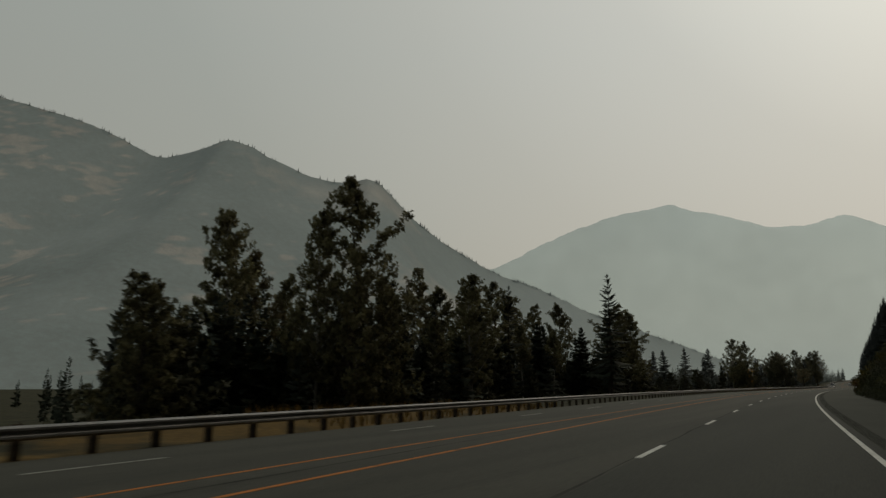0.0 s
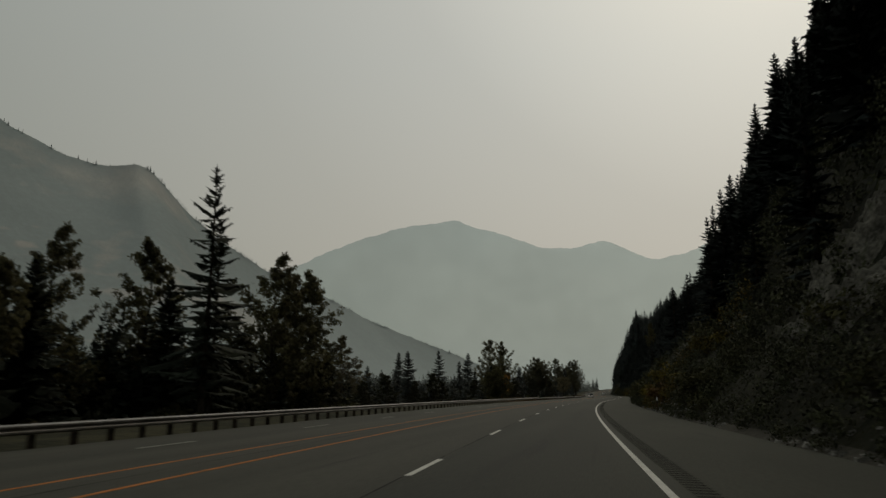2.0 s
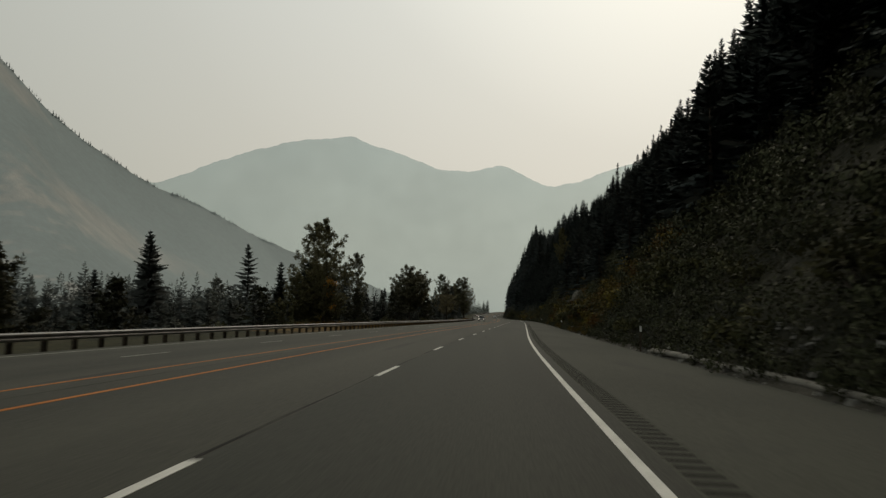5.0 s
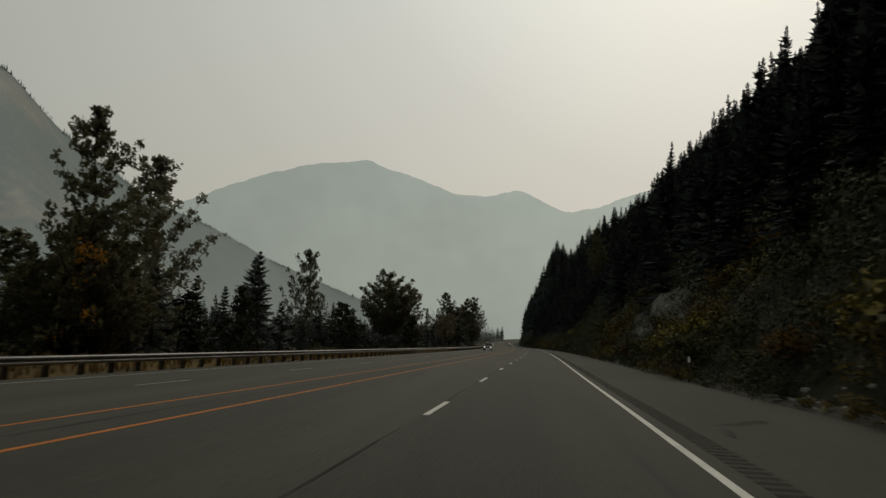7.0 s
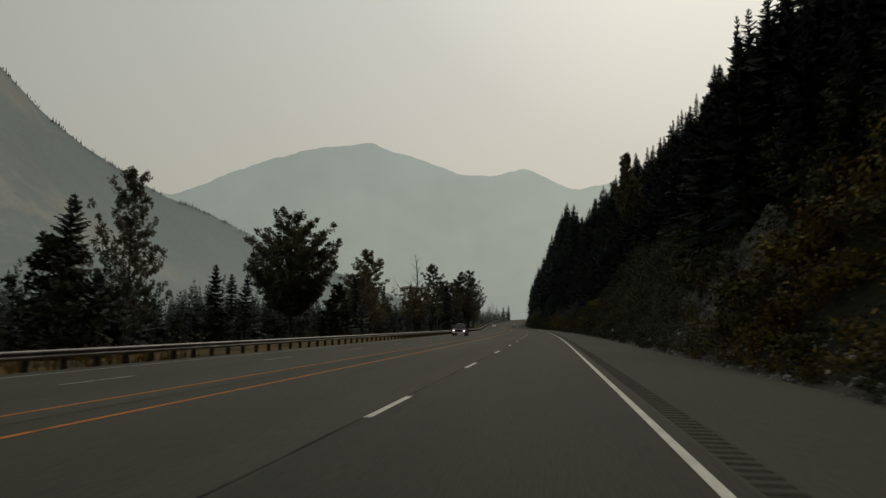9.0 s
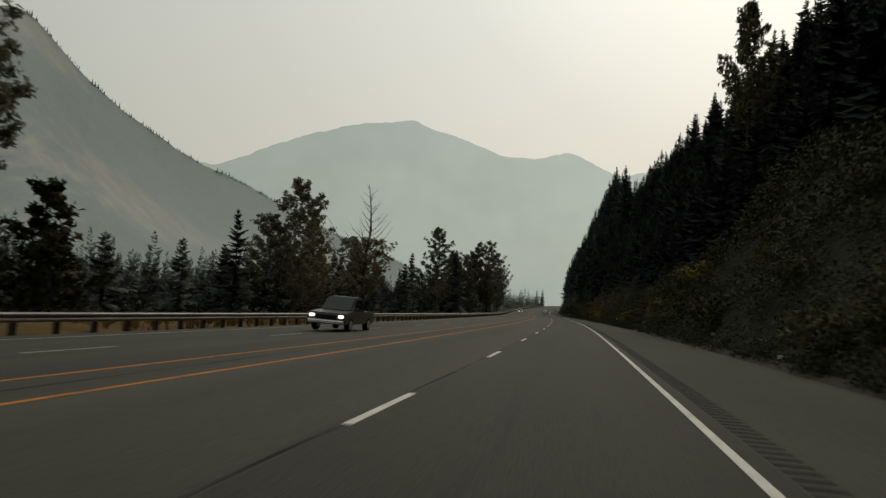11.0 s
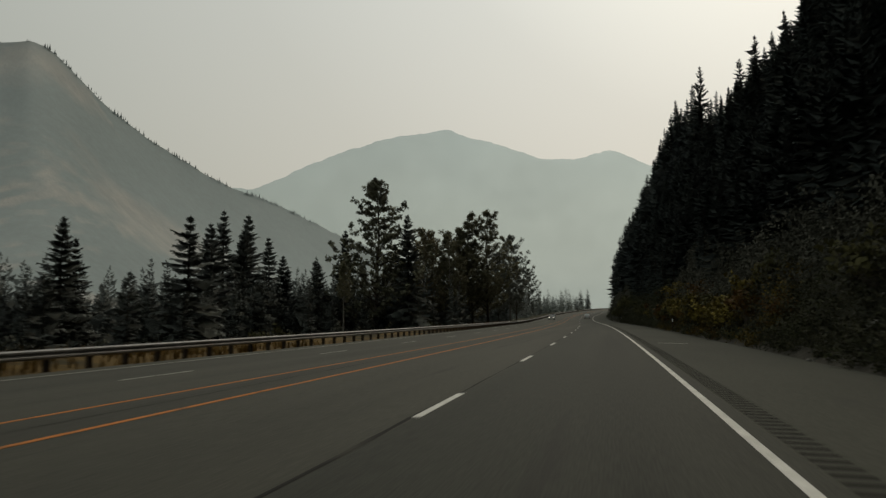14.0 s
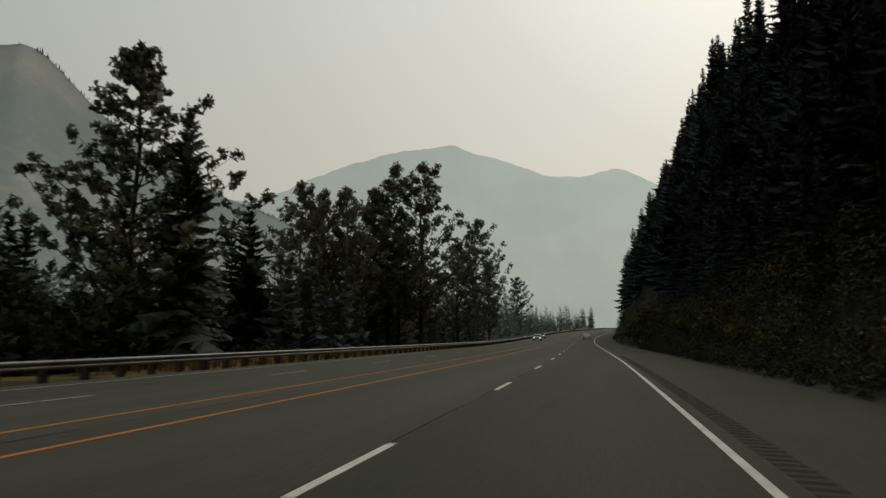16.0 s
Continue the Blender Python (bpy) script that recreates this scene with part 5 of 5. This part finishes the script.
def build_brush():
    """Rounded low bushes that cover the bank between the shrubs, too thick to count."""
    r = random.Random(19)
    verts, faces, facing, idx = [], [], [], []
    for i in range(9000):
        y = r.uniform(30, 600) if i % 9 else r.uniform(20, 760)
        o = 4.85 + (17 if y < 340 else 12 if y < 432 else 6.5 if 455 < y < 532 else 3.3) * r.random() ** 1.5
        if rocky(y, o) and r.random() < 0.6:
            continue
        if wave(o, y, 0.16, 57.0) < -0.28 and r.random() < 0.3:
            continue
        size = r.uniform(0.4, 1.15) * min(1.0, 0.42 + (o - 4.8) / 2.4) * (1.0 if o < 11 else 1.25)
        x, z = edge(y) + o, ground_z(o, y) + 0.25 * size
        near = min(abs(y - g) - w for g, w in GOLD) + 5.0 * wave(o, y, 0.11, 31.0)
        gold = near < 0 and o < (13 if y < 425 else 6.6) and y < 528 and r.random() < (0.3 if y < 180 else (0.7 if o < 9.5 else 0.45) if y < 425 else 0.5)
        k = len(faces)
        for j in range(3 if size < 0.6 else 5):
            c = Vector((x + r.uniform(-0.7, 0.5) * size, y + r.uniform(-0.9, 0.9) * size, z + size * r.uniform(0.0, 0.9)))
            leaf_clump(verts, faces, facing, c, 0.6 * size, 30 if o < 10 else 22, (0.072 if o < 9 else 0.115) * (0.6 + 0.6 * size), r, 0.8, True, Vector((-0.35, 0, 0.5)))
        # 4: upper bushes of one stretch in the haze-coloured leaves
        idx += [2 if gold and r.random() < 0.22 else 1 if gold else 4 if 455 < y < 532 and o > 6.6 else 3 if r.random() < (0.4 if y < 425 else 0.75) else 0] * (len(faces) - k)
    ob = new("bank_brush", soft_mesh("bank_brush", verts, faces, facing, [SHRUB_MASS, SHRUB_MASS_GOLD, SHRUB_RUST, SHADY_BUSH_LEAF, UNDER_HAZY], idx))
    return tagged(ob, "low olive and golden brush covering the steep bank", "brush", kind="stuff")


build_brush()
for i in range(70):
    y = rng.uniform(5, 640)
    o = rng.uniform(-36, -30)
    s = rng.uniform(0.7, 1.5)
    ob = plant(shrubs[rng.randrange(2)], made, edge(y) + o, y, ground_z(o, y) - 0.15, s, s * rng.uniform(1, 1.5), rng.uniform(0, 360), label="dark shrub at the edge of the wood")
    ob["group"] = "bushes by the wood"


def stone_mesh(seed, sub=2, flat=0.6, cuts=9, mat=ROCK):
    """An angular stone: a lump with flat broken faces."""
    r = random.Random(seed)
    bm = bmesh.new()
    bmesh.ops.create_icosphere(bm, subdivisions=sub, radius=1.0)
    axes = [(Vector((r.gauss(0, 1), r.gauss(0, 1), r.gauss(0, 1))).normalized(), r.uniform(0.42, 0.75)) for _ in range(cuts)]
    for v in bm.verts:
        for ax, lim in axes:
            over = v.co.dot(ax) - lim
            if over > 0:
                v.co -= ax * over
        v.co *= 1 + 0.12 * noise.noise(v.co * 3.0 + Vector((seed, 0, 0)))
        v.co.z *= flat
    return bm_mesh("stone", bm, mat)


stones = [stone_mesh(s + 1, 2, 0.65, 9, PALE_STONE) for s in range(6)]
for i in range(290):
    y = rng.uniform(60, 560) if i < 80 else rng.choice((rng.uniform(122, 134), rng.uniform(126, 140), rng.uniform(228, 240), rng.uniform(292, 304), rng.uniform(395, 401), rng.uniform(465.5, 475.5), rng.uniform(520, 545)))
    o = 4.95 + rng.random() ** 2 * 1.6
    s = rng.uniform(0.07, 0.19) * (1.6 if rng.random() < 0.1 else 1)
    if 465 < y < 476:                              # rubble spilt on the edge of the paving
        o, s = 3.9 + 0.25 * (o - 4.95) + 0.05 * (475.5 - y), 0.6 * s
    ob = new("stone", stones[i % 6])
    tagged(ob, "pale grey stone fallen on the gravel beside the shoulder", "stone", "stones along the shoulder")
    ob.matrix_basis = pose(edge(y) + o, y, ground_z(o, y) + s * 0.25, rng.uniform(-20, 20), rng.uniform(-20, 20), rng.uniform(0, 360)) @ Matrix.Diagonal((s, s * rng.uniform(0.7, 1.3), s, 1))

def build_rubble():
    """Small broken stone lying in patches along the foot of the bank, too much to count."""
    r = random.Random(61)
    verts, faces = [], []
    for i in range(5200):
        y = r.uniform(60, 430) if i % 3 else r.choice((r.uniform(108, 134), r.uniform(262, 280), r.uniform(308, 330)))
        o = 4.75 + 1.5 * r.random() ** 1.7
        if wave(o, y, 0.11, 71.0) < 0.02 and i % 3:
            continue
        x, z, s = edge(y) + o, ground_z(o, y), r.uniform(0.03, 0.10) * r.choice((1, 1, 1, 1.7))
        k = len(verts)
        for dx, dy, dz in ((-1, -0.7, 0), (0.9, -0.9, 0), (1, 0.8, 0), (-0.8, 1, 0), (-0.6, -0.4, 0.8), (0.5, -0.6, 1.0), (0.6, 0.4, 0.7), (-0.4, 0.6, 0.9)):
            verts.append((x + s * dx * r.uniform(0.6, 1.3), y + s * dy * r.uniform(0.6, 1.3), z - 0.02 + s * dz * r.uniform(0.7, 1.3)))
        faces += [(k, k + 1, k + 5, k + 4), (k + 1, k + 2, k + 6, k + 5), (k + 2, k + 3, k + 7, k + 6), (k + 3, k, k + 4, k + 7), (k + 4, k + 5, k + 6, k + 7)]
    ob = new("rubble", mesh_of("rubble", verts, faces, RUBBLE))
    return tagged(ob, "broken pale stone lying along the foot of the bank", "rubble", kind="stuff")


build_rubble()


def rock_face(c, l, oo, seed):
    """A ledgy face of bedded rock breaking out of the bank; its ragged edge sinks into the slope."""
    ny, no = round(2 * l / 0.22), 26
    verts, faces = [], []
    for j in range(ny + 1):
        y = c - l + 2 * l * j / ny
        for i in range(no + 1):
            o = oo - 2.6 + 5.4 * i / no
            g = ground_z(o, y)
            u, v = (y - c) / l, (o - oo) / 2.7
            mask = 0.72 - 0.8 * u * u - v * v * 0.8 + 1.5 * noise.noise((y * 0.3, o * 0.55 - y * 0.16, seed)) + 0.4 * noise.noise((y * 1.1, o * 1.1, seed + 3))
            bed = (g * 0.8 + y * 0.55 + 0.5 * noise.noise((y * 0.3, o * 0.3, seed + 7))) / 0.75
            step = bed - math.floor(bed)
            cell = noise.cell((y * 0.4 + math.floor(bed) * 3.7, o * 0.35, seed))
            lift = min(0.45, max(-0.4, mask * 0.5)) + (0.6 * step * step + 0.5 * (cell - 0.5) + 0.06 * noise.noise((y * 2.5, o * 2.5, seed))) * min(1.0, max(0.0, mask * 2 + 0.4))
            verts.append((edge(y) + o - 0.75 * lift, y, g + 0.6 * lift - 0.1))
    n = no + 1
    for j in range(ny):
        for i in range(no):
            faces.append((j * n + i, j * n + i + 1, (j + 1) * n + i + 1, (j + 1) * n + i))
    ob = new("rock_cut", mesh_of("rock_cut", verts, faces, ROCK))
    return tagged(ob, "ledgy outcrop of pale grey bedded rock in the bank", "rock", kind="structure")


for i, (c, l, oo) in enumerate(ROCKY):
    rock_face(c, l + 1, oo, 10.0 * i)

crags = [stone_mesh(s + 40, 2, 0.8, 16) for s in range(6)]
for i in range(180):
    c, l, oo = ROCKY[(0, 1, 1, 1, 2, 2, 2, 3)[i % 8]]
    y = c + rng.uniform(-l, l)
    o = oo + rng.uniform(-2.2, 2.6)
    s = rng.uniform(0.15, 0.4)
    ob = new("rock_outcrop", crags[i % 6])
    tagged(ob, "rough grey rock ledge jutting from the steep bank", "rock", "outcrops on the hillside")
    ob.matrix_basis = pose(edge(y) + o, y, ground_z(o, y) - 0.1 * s, rng.uniform(-48, -22), -45 + rng.uniform(-18, 18), rng.uniform(-25, 25)) @ Matrix.Diagonal((s * rng.uniform(0.7, 1.3), s * rng.uniform(1.2, 3.2), s * rng.uniform(0.35, 0.8), 1))


for i in range(26):                                # larger broken rocks at the foot of the bank
    y = (rng.uniform(107, 116), rng.uniform(266.5, 271), rng.uniform(273, 279), rng.uniform(313, 318))[i % 4]
    o, s = 5.3 + 1.3 * rng.random(), rng.uniform(0.18, 0.42)
    ob = new("rock_outcrop", crags[i % 6])
    tagged(ob, "broken grey rock lying at the foot of the bank", "rock", "rocks at the foot of the bank")
    ob.matrix_basis = pose(edge(y) + o, y, ground_z(o, y) + 0.1 * s, rng.uniform(-30, 30), rng.uniform(-30, 30), rng.uniform(0, 360)) @ Matrix.Diagonal((s, s * rng.uniform(0.8, 1.5), s * rng.uniform(0.5, 0.9), 1))


def delineator(o, y, h=1.2):
    t = thing("delineator_post", "slim brown roadside post with a white reflector", "roadside post", group="delineator posts")
    t.matrix_basis = pose(edge(y) + o, y, ground_z(o, y) - 0.02, 0, 0, -heading(y))
    part("stake", box_mesh("stake", 0.09, 0.05, h, POST, 0.008), t)
    part("reflector", box_mesh("reflector", 0.095, 0.014, 0.25, REFLECTOR, 0.003), t, "white reflector", pose(0, -0.034, h - 0.26))


for y in (60, 121, 188, 252, 352, 445.7, 509.0, 598):
    delineator(4.8, y)


def tar_patch(o, y, w, l, turn, seed):
    """A thin uneven smear of tar on the paving."""
    verts, faces, n = [], [], 22
    for i in range(n):
        an = 2 * math.pi * i / n
        k = 1 + 0.35 * noise.noise((math.cos(an) * 1.5 + seed, math.sin(an) * 1.5, 0))
        c, d = w * k * math.cos(an), l * k * math.sin(an) + 0.5 * w * math.cos(an) ** 2
        a = radians(turn)
        oo, yy = o + c * math.cos(a) - d * math.sin(a), y + c * math.sin(a) + d * math.cos(a)
        verts.append(on_road(oo, yy, 0.003))
    faces.append(tuple(range(n)))
    ob = new("tar_patch", mesh_of("tar_patch", verts, faces, TAR))
    return tagged(ob, "dark uneven tar smear on the paved shoulder", "tar patch", kind="structure")


tar_patch(2.0, 233.4, 0.22, 1.05, -42, 1.0)
tar_patch(1.25, 231.6, 0.12, 0.8, -8, 5.0)


def log_between(a, b, r):
    verts, faces = [], []
    a, b = Vector(a), Vector(b)
    pts = [a.lerp(b, i / 6) + Vector((rng.uniform(-0.06, 0.06), 0, rng.uniform(-0.03, 0.03))) for i in range(7)]
    for i, p in enumerate(pts):
        for j in range(8):
            an, k = math.pi * j / 4, r * (1 - 0.07 * i) * rng.uniform(0.93, 1.07)
            verts.append(p + Vector((k * math.cos(an) * (b - a).normalized().y, -k * math.cos(an) * (b - a).normalized().x, k * math.sin(an))))
    for i in range(6):
        for j in range(8):
            faces.append((8 * i + j, 8 * i + (j + 1) % 8, 8 * i + 8 + (j + 1) % 8, 8 * i + 8 + j))
    faces.append(tuple(range(7, -1, -1)))
    faces.append(tuple(len(verts) - 8 + i for i in range(8)))
    ob = new("fallen_log", mesh_of("fallen_log", verts, faces, PALE_BARK, smooth=True))
    return tagged(ob, "thin grey fallen log lying at the foot of the bank", "log", "fallen logs")


log_between(on_road(5.0, 186, 0.16), on_road(5.0, 159, 0.14), 0.13)
log_between(on_road(4.75, 161.5, 0.14), on_road(7.2, 168.5, 1.0), 0.11)


def build_grass():
    """Tufts of dry grass behind the guardrail."""
    r = random.Random(77)
    verts, faces = [], []
    for i in range(9000):
        y = r.uniform(0, 620)
        o = rail_at(y) - 0.5 - 6.5 * r.random() ** 1.5
        # no tufts on the stretch of verge darkened for shade
        if wave(0, y, 0.02, 12.0) < -0.22 or 50 < y < 214:
            continue
        x, z = edge(y) + o, ground_z(o, y)
        for b in range(4):
            an, l, h = r.uniform(0, 6.28), r.uniform(0.05, 0.2), r.uniform(0.22, 0.6)
            dx, dy = math.cos(an), math.sin(an)
            k = len(verts)
            verts += [(x - dy * 0.035, y + dx * 0.035, z - 0.03), (x + dy * 0.035, y - dx * 0.035, z - 0.03), (x + dx * l, y + dy * l, z + h)]
            faces.append((k, k + 1, k + 2))
    ob = new("dry_grass", mesh_of("dry_grass", verts, faces, BLADES))
    return tagged(ob, "tall dry tan grass behind the guardrail", "grass", kind="stuff")


build_grass()


def body_section(name, prof, width, mat, tumble=0.0, z_waist=1e9):
    """A car body from its side profile (y, z), narrower above the waist, with rounded edges."""
    bm = bmesh.new()
    rows = []
    for sx in (-1, 1):
        row = []
        for y, z in prof:
            w = width / 2 - (tumble * max(0.0, z - z_waist))
            row.append(bm.verts.new((sx * w, y, z)))
        rows.append(row)
    n = len(prof)
    bm.faces.new(rows[0][::-1])
    bm.faces.new(rows[1])
    for i in range(n):
        j = (i + 1) % n
        bm.faces.new((rows[0][i], rows[0][j], rows[1][j], rows[1][i]))
    bmesh.ops.recalc_face_normals(bm, faces=bm.faces)
    bmesh.ops.bevel(bm, geom=bm.edges[:], offset=0.05, segments=2, affect="EDGES")
    return bm_mesh(name, bm, mat)


def wheel_meshes():
    def disc(name, r, w, mat, bev):
        bm = bmesh.new()
        bmesh.ops.create_cone(bm, cap_ends=True, segments=20, radius1=r, radius2=r, depth=w, matrix=Matrix.Rotation(math.pi / 2, 4, "Y"))
        bmesh.ops.bevel(bm, geom=[e for e in bm.edges if len(e.link_faces) == 2 and any(len(f.verts) > 4 for f in e.link_faces)], offset=bev, segments=2, affect="EDGES")
        return bm_mesh(name, bm, mat)
    return disc("tyre", 0.37, 0.24, RUBBER, 0.05), disc("rim", 0.23, 0.26, CHROME, 0.02)


TYRE, RIM = wheel_meshes()


def car(label, colour, m, tall=1.0, pickup=False, lamps=True):
    t = thing("pickup_truck" if pickup else "car", label, "truck" if pickup else "car", m, "traffic on the highway")
    pnt = paint("car_paint", colour)
    hgt = 0.62 * tall
    low = [(-2.35, 0.38), (2.3, 0.38), (2.38, 0.62), (2.3, 0.9), (1.1, 1.02), (-2.25, 1.0), (-2.4, 0.7)]
    part("body", body_section("body", low, 1.86, pnt), t)
    cab = ([(1.0, 0.98), (0.35, 0.98 + hgt), (-0.75, 1.0 + hgt), (-1.0, 0.98)] if pickup else
           [(1.05, 0.98), (0.3, 0.98 + hgt), (-1.6, 0.98 + hgt), (-2.15, 0.98)])
    part("cabin", body_section("cabin", cab, 1.72, pnt, 0.22, 1.0), t)
    w = [(y * 0.93 - 0.02, 1.06 + (z - 0.98) * 0.78) for y, z in cab]
    part("window_band", body_section("window_band", w, 1.73, GLASS, 0.2, 1.0), t)
    f = cab[0], cab[1]
    ang = math.degrees(math.atan2(f[1][1] - f[0][1], f[0][0] - f[1][0]))
    part("windscreen", box_mesh("windscreen", 1.44, 0.03, 0.62 * tall, GLASS, 0.01), t, m=pose(0, f[0][0] - 0.02, 1.04, 90 - ang))
    part("grille", box_mesh("grille", 1.0, 0.06, 0.2, RUBBER, 0.02), t, m=pose(0, 2.36, 0.6))
    part("bumper", box_mesh("bumper", 1.8, 0.14, 0.18, CHROME if pickup else pnt, 0.04), t, m=pose(0, 2.38, 0.38))
    for sx in (-0.72, 0.72):
        part("headlight", box_mesh("headlight", 0.26, 0.06, 0.16, LAMP if lamps else REFLECTOR, 0.03), t, m=pose(sx, 2.35, 0.66))
        part("tail_light", box_mesh("tail_light", 0.2, 0.06, 0.2, RED_LENS, 0.02), t, m=pose(sx * 1.05, -2.36, 0.72))
        part("mirror", box_mesh("mirror", 0.18, 0.08, 0.12, pnt, 0.03), t, m=pose(sx * 1.4, 0.75, 1.05))
    for sx in (-0.82, 0.82):
        for sy in (1.45, -1.45):
            wh = part("wheel", TYRE, t, m=pose(sx, sy, 0.37))
            part("rim", RIM, wh)
    return t


car("dark grey pickup truck with lit headlights in the oncoming lane", (0.03, 0.031, 0.033), pose(*on_road(-13.2, 380, 0), 0, -1.6, 180 - heading(380)), 1.15, True)
car("silver car far ahead on the highway", (0.45, 0.46, 0.46), pose(*on_road(-1.9, 688, 0), 0.95, 0, -heading(688)), 0.95, lamps=False)
car("pale car with lit headlights far off in the oncoming lane", (0.5, 0.5, 0.48), pose(*on_road(-13.4, 676, 0), -0.8, 0, 180 - heading(676)), 0.95)
car("dark car with lit headlights far off in the oncoming lane", (0.05, 0.05, 0.055), pose(*on_road(-14.9, 706, 0), -1.15, 0, 180 - heading(706)), 1.0)
